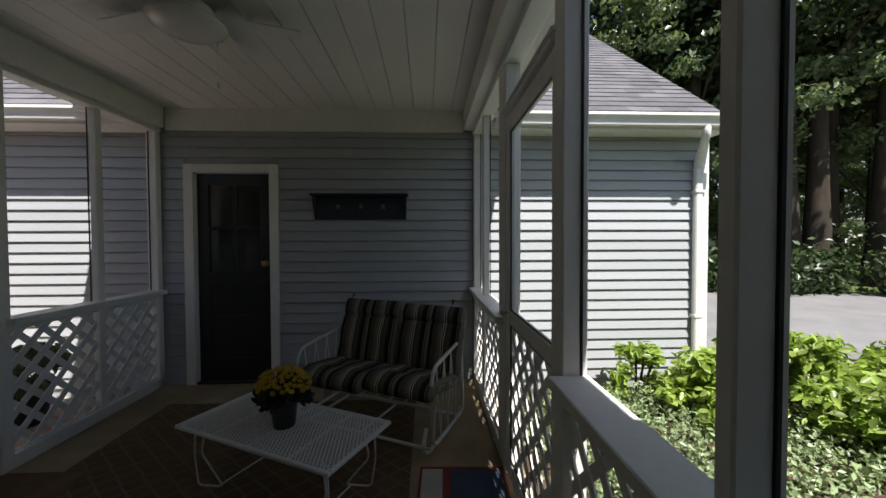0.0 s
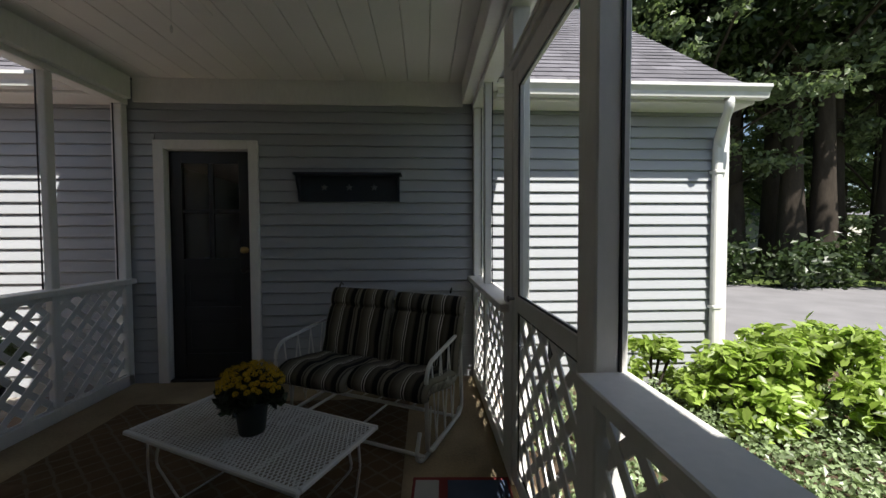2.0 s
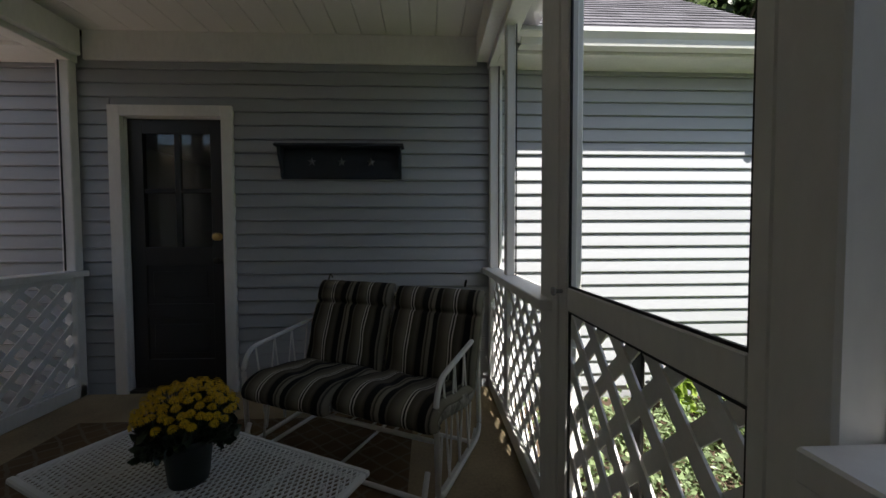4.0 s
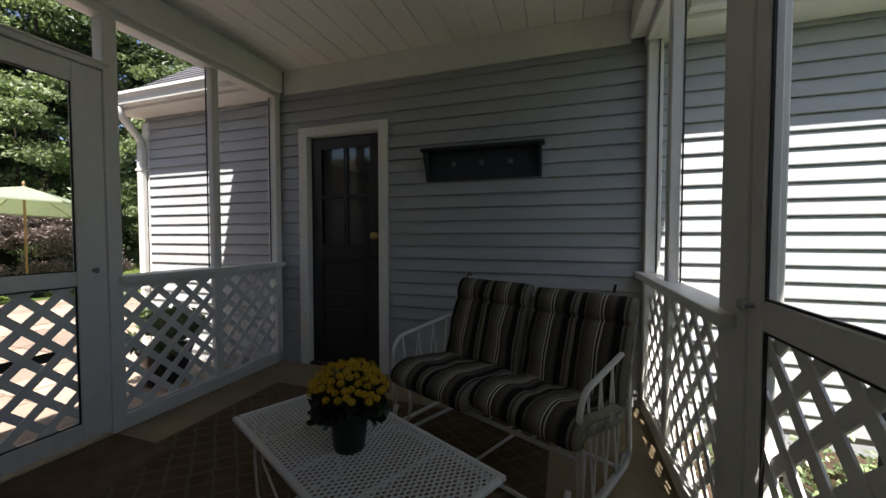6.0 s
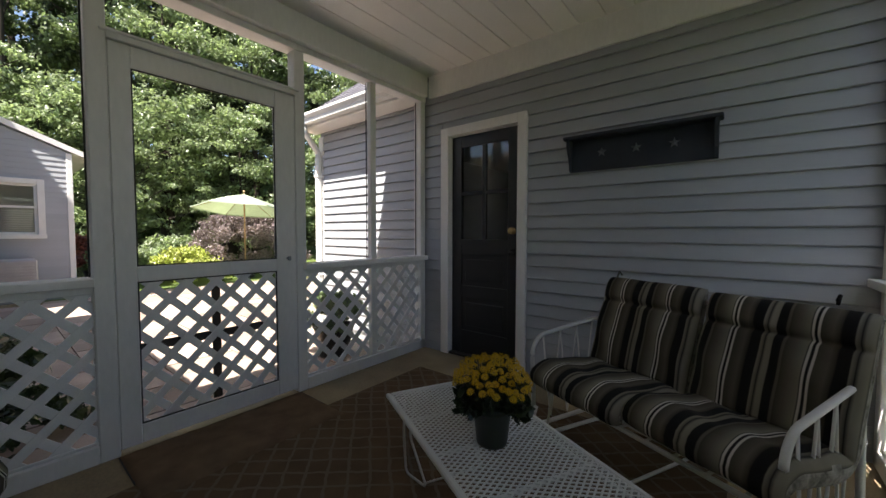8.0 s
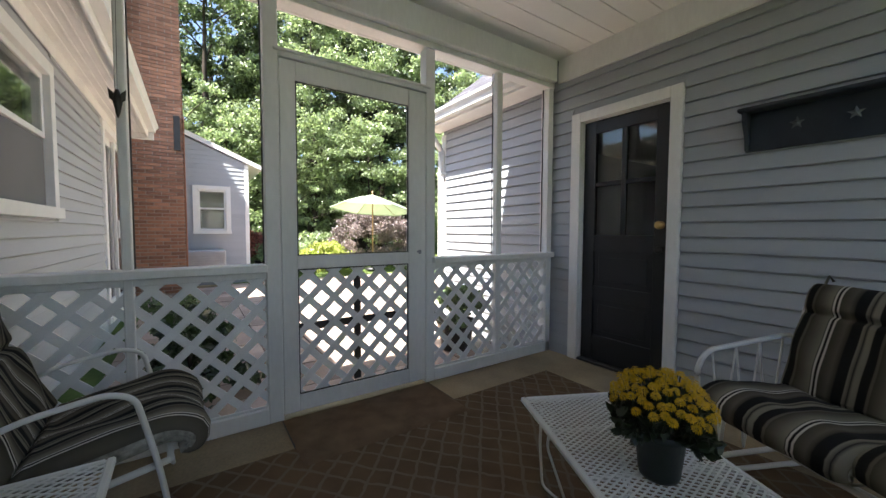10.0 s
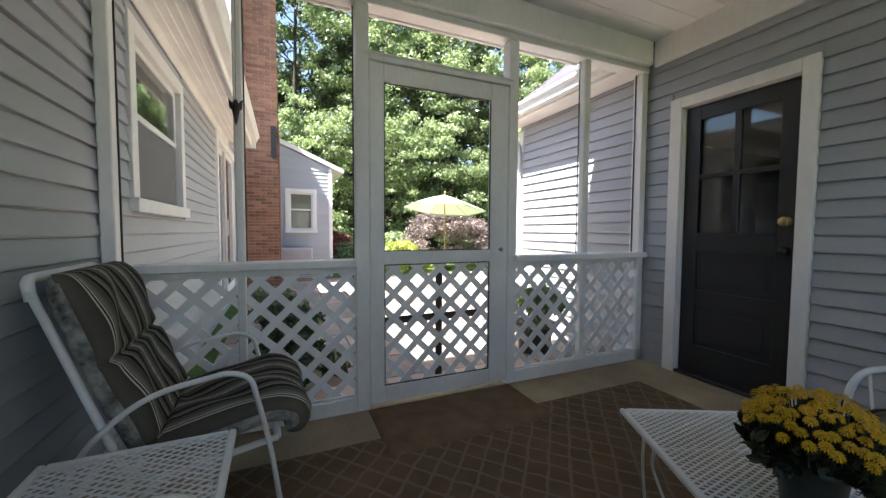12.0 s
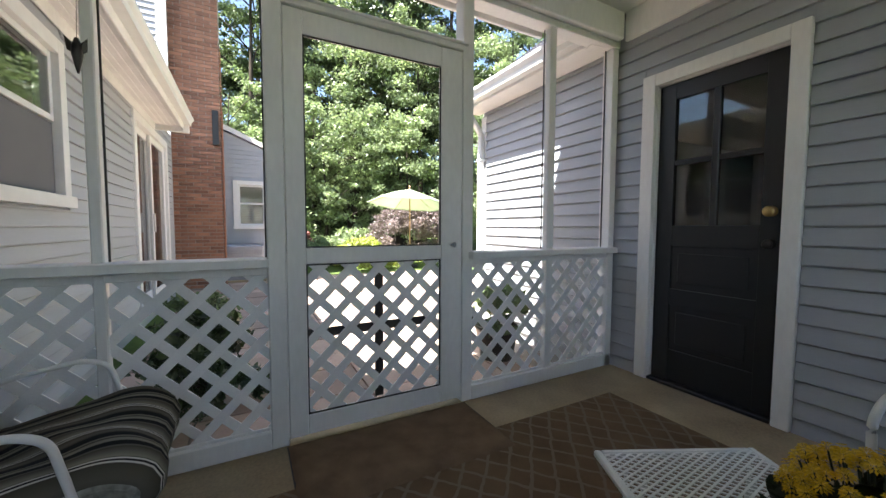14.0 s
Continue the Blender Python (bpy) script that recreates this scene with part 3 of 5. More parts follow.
# ---- garage and house beyond the porch ----
def shingles(parent, origin, along, up, length, rise, pitch=0.14, width=0.3, seed=1):
    """Courses of roof shingles as one joined skin. along, up: unit vectors."""
    rnd = random.Random(seed)
    o, a, u = Vector(origin), Vector(along), Vector(up)
    n = a.cross(u).normalized()
    if n.z < 0:
        n = -n
    v, f = [], []
    k = 0
    while k * pitch < rise:
        s = -rnd.random() * width
        while s < length:
            e = min(s + width * (0.8 + 0.4 * rnd.random()), length)
            b = max(s, 0)
            if e - b > 0.02:
                lift = 0.008 + 0.004 * rnd.random()
                p = [o + a * b + u * (k * pitch - 0.01), o + a * (e - 0.004) + u * (k * pitch - 0.01)]
                q = [o + a * (e - 0.004) + u * min((k + 1) * pitch, rise), o + a * b + u * min((k + 1) * pitch, rise)]
                i = len(v)
                v += [p[0], p[1], p[0] + n * lift, p[1] + n * lift, q[0] + n * 0.002, q[1] + n * 0.002]
                f += [(i, i + 1, i + 3, i + 2), (i + 2, i + 3, i + 4, i + 5)]
            s = e
        k += 1
    return raw("shingle_courses", v, f, SHINGLE, parent, "grey asphalt shingles", kind="stuff")


garage_roof = structure("garage_roof", "grey shingled garage roof with white gutter", "roof")
EAVE_Y, EAVE_Z, PITCH = 3.45, 2.525, 0.80
RIDGE_Y = 6.9
RIDGE_Z = EAVE_Z + (RIDGE_Y - EAVE_Y) * PITCH
rx0, rx1 = GAR_X0 - 0.06, GAR_X1 + 0.02
up = Vector((0, 1, PITCH)).normalized()
for k, (xa, xb, ya) in enumerate(((rx0, -2.35, EAVE_Y), (-2.35, 0.80, 3.77), (0.80, rx1, EAVE_Y))):
    za = EAVE_Z + (ya - EAVE_Y) * PITCH
    raw("roof_deck", [(xa, ya, za), (xb, ya, za), (xb, RIDGE_Y, RIDGE_Z), (xa, RIDGE_Y, RIDGE_Z), (xa, ya, za - 0.03), (xb, ya, za - 0.03), (xb, RIDGE_Y, RIDGE_Z - 0.2), (xa, RIDGE_Y, RIDGE_Z - 0.2)], [(0, 1, 2, 3), (7, 6, 5, 4), (0, 4, 5, 1), (1, 5, 6, 2), (2, 6, 7, 3), (3, 7, 4, 0)], SHINGLE, garage_roof)
    shingles(garage_roof, (xa, ya - 0.02, za), (1, 0, 0), up, xb - xa, (RIDGE_Y - ya) / up.y, seed=k + 1)
raw("roof_deck", [(rx0, 2 * RIDGE_Y - EAVE_Y, EAVE_Z), (rx1, 2 * RIDGE_Y - EAVE_Y, EAVE_Z), (rx1, RIDGE_Y, RIDGE_Z), (rx0, RIDGE_Y, RIDGE_Z)], [(3, 2, 1, 0)], SHINGLE, garage_roof)


def gutter(parent, x0, x1, y, z, s):
    """An open gutter; s = -1 when its front faces south."""
    prof = [(0.0, -0.10), (0.0, 0.0), (0.004, 0.0), (0.004, -0.094), (0.07, -0.094), (0.075, -0.05), (0.10, -0.02), (0.10, 0.0), (0.112, 0.004), (0.112, -0.022), (0.085, -0.055), (0.075, -0.10)]
    n = len(prof)
    v = [(x, y + s * d, z + h) for x in (x0, x1) for d, h in prof]
    f = [(i, (i + 1) % n, n + (i + 1) % n, n + i) for i in range(n)] + [tuple(range(n)), tuple(range(n, 2 * n))]
    bm = bmesh.new()
    vs = [bm.verts.new(p) for p in v]
    for q in f:
        bm.faces.new([vs[i] for i in q])
    bmesh.ops.recalc_face_normals(bm, faces=bm.faces[:])
    part("gutter", bm, METAL_WHITE, parent, "white metal gutter")


gutter(garage_roof, rx0 - 0.02, -2.42, EAVE_Y - 0.005, EAVE_Z + 0.01, -1)
gutter(garage_roof, 0.84, rx1 + 0.05, EAVE_Y - 0.005, EAVE_Z + 0.01, -1)
for xa, xb in ((rx0, -2.402), (0.815, rx1)):
    box("fascia", (xa, EAVE_Y, EAVE_Z - 0.115), (xb, EAVE_Y + 0.025, EAVE_Z - 0.005), WHITE, garage_roof)
box("soffit", (rx0, EAVE_Y + 0.025, EAVE_Z - 0.113), (-2.335, WALL_N - 0.022, EAVE_Z - 0.093), WHITE, garage_roof)
box("soffit", (0.81, EAVE_Y + 0.025, EAVE_Z - 0.113), (rx1, WALL_N - 0.022, EAVE_Z - 0.093), WHITE, garage_roof)
box("filler", (-2.398, EAVE_Y, EAVE_Z - 0.092), (-2.335, WALL_N - 0.022, 2.408), WHITE, garage_roof)
box("filler", (0.72, EAVE_Y, EAVE_Z - 0.092), (0.81, WALL_N - 0.022, 2.408), WHITE, garage_roof)
for x0, x1, s in ((GAR_X0 - 0.015, GAR_X0 + 0.08, -1), (GAR_X1 - 0.08, GAR_X1 + 0.015, 1)):
    box("corner_board", (x0, WALL_N - 0.022, -0.12), (x1, WALL_N + 0.1, 2.37), WHITE, wall_north)
garage_shell = structure("garage", "blue-grey garage body", "garage")
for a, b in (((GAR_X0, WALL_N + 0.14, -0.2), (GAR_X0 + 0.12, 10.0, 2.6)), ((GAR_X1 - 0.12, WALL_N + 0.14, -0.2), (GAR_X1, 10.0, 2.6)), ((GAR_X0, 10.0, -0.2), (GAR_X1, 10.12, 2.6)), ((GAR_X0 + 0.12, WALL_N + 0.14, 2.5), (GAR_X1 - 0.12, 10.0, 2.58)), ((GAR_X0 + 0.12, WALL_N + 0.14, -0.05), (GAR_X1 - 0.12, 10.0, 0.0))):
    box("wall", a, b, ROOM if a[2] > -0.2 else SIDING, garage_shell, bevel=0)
for x in (GAR_X0 + 0.02, GAR_X1 - 0.02):
    raw("gable", [(x, WALL_N, 2.55), (x, 10.05, 2.55), (x, RIDGE_Y, RIDGE_Z - 0.12)], [(0, 1, 2)], SIDING, garage_shell)


def downspout(name_x, y, s, drop=-0.1):
    d = group("downspout", "white metal downspout at the garage corner", "downspout")
    pts = [(name_x - s * 0.12, EAVE_Y - 0.05, EAVE_Z - 0.09), (name_x - s * 0.12, EAVE_Y - 0.05, EAVE_Z - 0.17), (name_x, y, EAVE_Z - 0.36), (name_x, y, EAVE_Z - 0.44)]
    tube("elbow", pts, 0.036, METAL_WHITE, d, bend=0.06, sides=10)
    box("pipe", (name_x - 0.038, y - 0.03, drop), (name_x + 0.038, y + 0.03, EAVE_Z - 0.42), METAL_WHITE, d, bevel=0.012)
    for z in (1.85, 0.6):
        box("strap", (name_x - 0.045, y - 0.038, z), (name_x + 0.045, y + 0.045, z + 0.03), METAL_WHITE, d)


downspout(GAR_X1 - 0.13, WALL_N - 0.06, 1)
downspout(GAR_X0 + 0.03, WALL_N - 0.06, -1)

# eave of the house, west of the porch
house_eave = structure("house_eave", "white eave and gutter of the house", "roof")
box("soffit", (-6.88, WALL_S + 0.018, 2.50), (-2.64, 0.42, 2.52), WHITE, house_eave)
for ys in (0.16, 0.22, 0.28, 0.34):
    box("soffit_bead", (-6.88, ys, 2.492), (-2.64, ys + 0.018, 2.501), WHITE, house_eave, bevel=0.002)
box("fascia", (-6.88, 0.42, 2.45), (-2.64, 0.44, 2.62), WHITE, house_eave)
gutter(house_eave, -6.95, -2.65, 0.442, 2.63, 1)
raw("roof_deck", [(-6.93, 0.46, 2.62), (-2.7, 0.46, 2.62), (-2.7, -3.5, 3.3), (-6.93, -3.5, 3.3), (-6.93, 0.46, 2.58), (-2.7, 0.46, 2.58), (-2.7, -3.5, 3.2), (-6.93, -3.5, 3.2)], [f[::-1] for f in CUBE_FACES], SHINGLE, house_eave)
box("end_board", (-6.93, WALL_S + 0.02, 2.42), (-6.88, 0.50, 2.63), WHITE, house_eave)
box("frieze", (-6.83, WALL_S + 0.017, 2.40), (-2.64, WALL_S + 0.03, 2.50), WHITE, house_eave)
raw("roof_deck", [(-2.7, -0.3, 2.66), (5.2, 0.4, 2.66), (5.2, -4, 4.4), (-2.7, -4, 4.4)], [(0, 1, 2, 3)], SHINGLE, house_eave)

# two-storey part with its east face, plus an added west block
tall = structure("upper_house", "two-storey part of the house in pale siding, with an added unseen west block", "house")
box("wall", (-8.75, -5.0, -0.2), (-8.1, WALL_S - 0.02, 7.0), SIDING, tall, bevel=0)
# unseen west block; its sloped top is made up to shadow the wing diagonally
profile = [(-5.0, -0.2), (0.07, -0.2), (0.07, 4.78), (-0.75, 7.0), (-5.0, 7.0)]
raw("wall", [(x, y, z) for x in (-9.4, -8.75) for y, z in profile], [(4, 3, 2, 1, 0), (5, 6, 7, 8, 9)] + [(i, (i + 1) % 5, 5 + (i + 1) % 5, 5 + i) for i in range(5)], SIDING, tall)
clapboards(tall, lambda a, d, z: (-8.1 + d, a, z), True, -5.0, WALL_S - 0.12, 2.6, 7.0)
box("corner_board", (-8.13, WALL_S - 0.12, 2.6), (-8.075, WALL_S + 0.02, 7.0), WHITE, tall)
box("roof", (-8.80, -5.3, 7.0), (-8.04, 0.12, 7.2), SHINGLE, tall)
house_room = structure("house_room", "unlit room behind the house windows", "room")
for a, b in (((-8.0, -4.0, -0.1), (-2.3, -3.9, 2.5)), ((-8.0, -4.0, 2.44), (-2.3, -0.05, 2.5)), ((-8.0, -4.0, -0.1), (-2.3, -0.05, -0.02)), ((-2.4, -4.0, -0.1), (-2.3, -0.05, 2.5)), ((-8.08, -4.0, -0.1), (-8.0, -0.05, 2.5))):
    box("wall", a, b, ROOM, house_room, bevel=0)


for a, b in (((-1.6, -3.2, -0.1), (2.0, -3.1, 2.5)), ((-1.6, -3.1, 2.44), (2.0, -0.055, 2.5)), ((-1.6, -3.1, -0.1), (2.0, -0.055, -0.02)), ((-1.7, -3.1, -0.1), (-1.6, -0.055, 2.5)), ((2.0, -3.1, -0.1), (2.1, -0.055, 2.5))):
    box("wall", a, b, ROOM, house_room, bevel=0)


def sash_window(name, x0, x1, z0, z1, place, label, screened=False):
    """A double-hung window; place(a, out, z)."""
    w = structure(name, label, "window")

    def bar(nm, a0, a1, d0, d1, h0, h1, mat=METAL_WHITE, parent=w):
        bm = bmesh.new()
        vs = [bm.verts.new(v) for v in cube_verts((a0, d0, h0), (a1, d1, h1))]
        for f in CUBE_FACES:
            bm.faces.new([vs[i] for i in f])
        bmesh.ops.bevel(bm, geom=bm.edges[:], offset=0.003, segments=1, affect="EDGES")
        for v in bm.verts:
            v.co = place(*v.co)
        bmesh.ops.recalc_face_normals(bm, faces=bm.faces[:])
        return part(nm, bm, mat, parent)
    c = 0.095
    bar("casing", x0, x0 + c, -0.10, 0.035, z0, z1)
    bar("casing", x1 - c, x1, -0.10, 0.035, z0, z1)
    bar("casing", x0 + c, x1 - c, -0.10, 0.035, z1 - c, z1)
    bar("window_sill", x0 - 0.01, x1 + 0.01, -0.10, 0.06, z0 - 0.02, z0 + 0.06)
    mid = (z0 + z1) / 2 + 0.02
    for k, (h0, h1, d) in enumerate(((mid - 0.02, z1 - c, -0.035), (z0 + 0.06, mid + 0.02, -0.06))):
        s = 0.04
        sash = bar("sash", x0 + c, x0 + c + s, d, d + 0.03, h0, h1)
        bar("sash_rail", x1 - c - s, x1 - c, d, d + 0.03, h0, h1, METAL_WHITE, sash)
        bar("sash_rail", x0 + c + s, x1 - c - s, d, d + 0.03, h0, h0 + s, METAL_WHITE, sash)
        bar("sash_rail", x0 + c + s, x1 - c - s, d, d + 0.03, h1 - s, h1, METAL_WHITE, sash)
        bar("pane", x0 + c + s, x1 - c - s, d + 0.012, d + 0.02, h0 + s, h1 - s, GLASS, sash)
    if screened:
        bar("insect_screen", x0 + c + 0.012, x1 - c - 0.012, -0.018, -0.012, z0 + 0.07, mid - 0.03, SCREEN)
    return w


sash_window("window_1", WIN[0], WIN[1], WIN[2], WIN[3], lambda a, d, z: (a, WALL_S + d, z), "white double-hung house window with a grey lower screen", True)

slider = structure("door_4", "white framed glass patio door of the house", "door")
sx0, sx1, sz0, sz1 = SLIDE
for a, b in ((sx0, sx0 + 0.1), (sx1 - 0.1, sx1)):
    box("casing", (a, WALL_S - 0.1, sz0), (b, WALL_S + 0.04, sz1), WHITE, slider)
box("casing", (sx0 + 0.1, WALL_S - 0.1, sz1 - 0.1), (sx1 - 0.1, WALL_S + 0.04, sz1), WHITE, slider)
box("sill", (sx0 + 0.1, WALL_S - 0.1, sz0), (sx1 - 0.1, WALL_S + 0.05, sz0 + 0.06), WHITE, slider)
mx = (sx0 + sx1) / 2
for a, b, d in ((sx0 + 0.1, mx + 0.04, -0.03), (mx - 0.04, sx1 - 0.1, -0.07)):
    for p, q in ((a, a + 0.08), (b - 0.08, b)):
        box("stile", (p, WALL_S + d, sz0 + 0.06), (q, WALL_S + d + 0.035, sz1 - 0.1), WHITE, slider)
    for p, q in ((sz0 + 0.06, sz0 + 0.2), (sz1 - 0.18, sz1 - 0.1)):
        box("rail", (a + 0.08, WALL_S + d, p), (b - 0.08, WALL_S + d + 0.035, q), WHITE, slider)
    box("pane", (a + 0.08, WALL_S + d + 0.014, sz0 + 0.2), (b - 0.08, WALL_S + d + 0.02, sz1 - 0.18), GLASS, slider, bevel=0)
box("handle", (mx + 0.0, WALL_S + 0.006, 1.0), (mx + 0.03, WALL_S + 0.03, 1.25), WHITE, slider)


def chimney():
    c = group("chimney", "red brick chimney against the house wall", "chimney")
    x1, y0, y1 = -8.4, WALL_S, 0.82
    box("mortar_core", (-8.95, y0 - 0.3, -0.2), (x1 - 0.008, y1 - 0.008, 8.0), MORTAR, c, bevel=0)
    bl, bh, j = 0.22, 0.064, 0.011
    me = bpy.data.meshes.new("brick")
    me.from_pydata(cube_verts((0, 0, 0), (0.03, bl - j, bh - j)), [], CUBE_FACES)
    me.materials.append(BRICK)
    half = bpy.data.meshes.new("half_brick")
    half.from_pydata(cube_verts((0, 0, 0), (0.03, 0.5 * bl - j, bh - j)), [], CUBE_FACES)
    half.materials.append(BRICK)
    rnd = random.Random(5)
    for k in range(70):
        z = -0.05 + k * bh
        y = y0 - 0.04
        pieces = [half] + [me] * 3 if k % 2 else [me] * 3 + [half]
        for mesh in pieces:
            ob = new("brick", mesh)
            ob.parent = c
            ob.location = (x1 - 0.024 + 0.004 * rnd.random(), y, z)
            y += bl if mesh is me else 0.5 * bl
    v, f = [], []
    for k in range(70):
        z = -0.05 + k * bh
        x = x1 - 0.03 - (0.1 if k % 2 else 0.0)
        while x > -8.9:
            n = len(v)
            v += cube_verts((x - bl + j, y1 - 0.02, z), (x, y1 + 0.004 + 0.003 * rnd.random(), z + bh - j))
            f += [tuple(n + i for i in q) for q in CUBE_FACES]
            x -= bl
    raw("brick_return", v, f, BRICK, c, kind="stuff")
    v, f = [], []
    for k in range(70, 125):
        z = -0.05 + k * bh
        y = y0 - 0.04 - (0.1 if k % 2 else 0.0)
        while y < y1 - 0.02:
            n = len(v)
            v += cube_verts((x1 - 0.024, max(y, y0 - 0.04), z), (x1 + 0.004 + 0.004 * rnd.random(), min(y + bl - j, y1 - 0.002), z + bh - j))
            f += [tuple(n + i for i in q) for q in CUBE_FACES]
            y += bl
    raw("brick_top", v, f, BRICK, c, kind="stuff")
    box("flue_bracket", (x1 - 0.02, y1 - 0.13, 2.56), (x1 + 0.05, y1 - 0.03, 3.18), BRONZE, c, "dark metal bracket")
    box("copper_edge", (x1 - 0.2, y1 + 0.008, -0.1), (x1 - 0.02, y1 + 0.03, 3.2), TERRACOTTA, c, "orange-brown edge strip")


chimney()

wing = structure("house_wing", "grey clapboard wing of the house with a window", "house")
WX, WY0, WY1 = -10.0, -1.0, 2.05
top_lo, top_hi = 2.66, 2.66 + (WY1 - WY0) * 0.42
for y0, y1, z0, z1 in ((WY0, 1.0, -0.2, 2.66), (1.62, WY1, -0.2, 2.66), (1.0, 1.62, -0.2, 1.10), (1.0, 1.62, 2.07, 2.66)):
    box("wall", (WX - 0.15, y0, z0), (WX, y1, z1), SIDING, wing, bevel=0)
raw("gable", [(WX, WY0, top_lo), (WX, WY1, top_lo), (WX, WY0, top_hi), (WX - 3, WY0, top_lo), (WX - 3, WY1, top_lo), (WX - 3, WY0, top_hi)], [(0, 1, 2), (5, 4, 3), (1, 4, 5, 2)], SIDING, wing)
box("wall", (WX - 3, WY1 - 0.15, -0.2), (WX - 0.15, WY1, top_lo), SIDING, wing, bevel=0)
box("wall", (WX - 3, WY0, -0.2), (WX - 2.9, WY1 - 0.15, top_lo), ROOM, wing, bevel=0)
box("floor", (WX - 2.9, WY0, 0.0), (WX - 0.15, WY1 - 0.15, 0.05), ROOM, wing, bevel=0)
z = -0.1
while z < 3.6:
    y1 = WY1 if z < top_lo - 0.08 else WY1 - (z - top_lo + 0.1) / 0.42
    for ya, yb in ([(0.0, 1.0), (1.62, y1)] if 1.0 < z < 2.07 else [(0.0, y1)]):
        if yb - ya < 0.05:
            continue
        raw("clapboard", [(WX + d, y, h) for y in (ya, yb) for d, h in ((0.0, z), (0.016, z), (0.003, z + 0.112), (0.0, z + 0.112))], [(0, 1, 5, 4), (1, 2, 6, 5), (2, 3, 7, 6), (3, 0, 4, 7), (0, 3, 2, 1), (4, 5, 6, 7)], SIDING, wing)
    z += 0.1
raw("roof", [(WX + 0.06, WY1 + 0.3, top_lo - 0.1), (WX + 0.06, WY0, top_hi + 0.05), (WX - 3.2, WY0, top_hi + 0.05), (WX - 3.2, WY1 + 0.3, top_lo - 0.1), (WX + 0.06, WY1 + 0.3, top_lo + 0.0), (WX + 0.06, WY0, top_hi + 0.17), (WX - 3.2, WY0, top_hi + 0.17), (WX - 3.2, WY1 + 0.3, top_lo + 0.0)], CUBE_FACES, WHITE, wing)
box("corner_board", (WX - 0.05, WY1 - 0.07, -0.1), (WX + 0.025, WY1 + 0.015, top_lo), WHITE, wing)
sash_window("window_2", 0.945, 1.68, 1.05, 2.12, lambda a, d, z: (WX + 0.02 + d, a, z), "white double-hung window of the far wing with blinds").parent = None
blind = group("window_blind", "grey-cream slatted window blind over the lower sash", "blind")
for k in range(11):
    z = 1.12 + k * 0.04
    box("slat", (WX - 0.096, 1.03, z), (WX - 0.094, 1.59, z + 0.028), BLIND, blind, bevel=0)
unit = group("air_conditioner", "grey outdoor air conditioner unit by the wall", "air conditioner", (WX + 0.55, 1.13, -0.1))
box("body", (-0.3, -0.38, 0.06), (0.3, 0.38, 0.78), GREY_METAL, unit, bevel=0.02)
box("base", (-0.34, -0.42, 0.0), (0.34, 0.42, 0.06), CONCRETE, unit)
for k in range(12):
    box("louvre", (0.302, -0.34, 0.12 + k * 0.05), (0.312, 0.34, 0.145 + k * 0.05), GREY_METAL, unit, bevel=0.002)

# ---- ground ----
ground = raw("ground", [(-150, -150, -0.13), (150, -150, -0.13), (150, 150, -0.13), (-150, 150, -0.13)], [(0, 1, 2, 3)], GRASS_GROUND, kind="structure", label="lawn and woodland ground")
tagged(ground, category="ground")
patio = structure("pavement", "sunlit patio of pinkish stone pavers", "patio")
box("bed", (-9.6, 0.3, -0.16), (-2.5, 6.4, -0.11), MORTAR, patio, bevel=0)
rnd = random.Random(3)
py = 0.3
while py < 6.3:
    ph = rnd.choice((0.3, 0.45, 0.6))
    px = -9.6 + rnd.random() * 0.2
    while px < -2.55:
        pw = rnd.choice((0.35, 0.5, 0.7))
        e = min(px + pw, -2.5)
        if not (py + ph > WALL_N - 0.05 and e > GAR_X0 - 0.1) or py + ph < WALL_N:
            raw("paver", cube_verts((px + 0.008, py + 0.008, -0.12), (e - 0.008, min(py + ph, 6.4) - 0.008, -0.088 + 0.006 * rnd.random())), CUBE_FACES, PAVER, patio)
        px += pw
    py += ph
drive = raw("road", [(3.4, 11.6, -0.11), (3.4, 4.6, -0.11), (6.68, 3.13, -0.11), (44, -0.6, -0.11), (44, 5.5, -0.11), (13.83, 9.39, -0.11)], [(0, 1, 2, 3, 4, 5)], ASPHALT, kind="structure", label="grey asphalt driveway, partly in tree shade")
tagged(drive, category="driveway")
bed = raw("planting_bed", [(0.85, -3, -0.115), (6.6, -3, -0.115), (6.0, 3.0, -0.115), (3.4, 4.5, -0.115), (3.1, 3.7, -0.115), (0.85, 3.7, -0.115)], [(0, 1, 2, 3, 4, 5)], MULCH, kind="structure", label="dark mulched planting bed")
tagged(bed, category="ground")


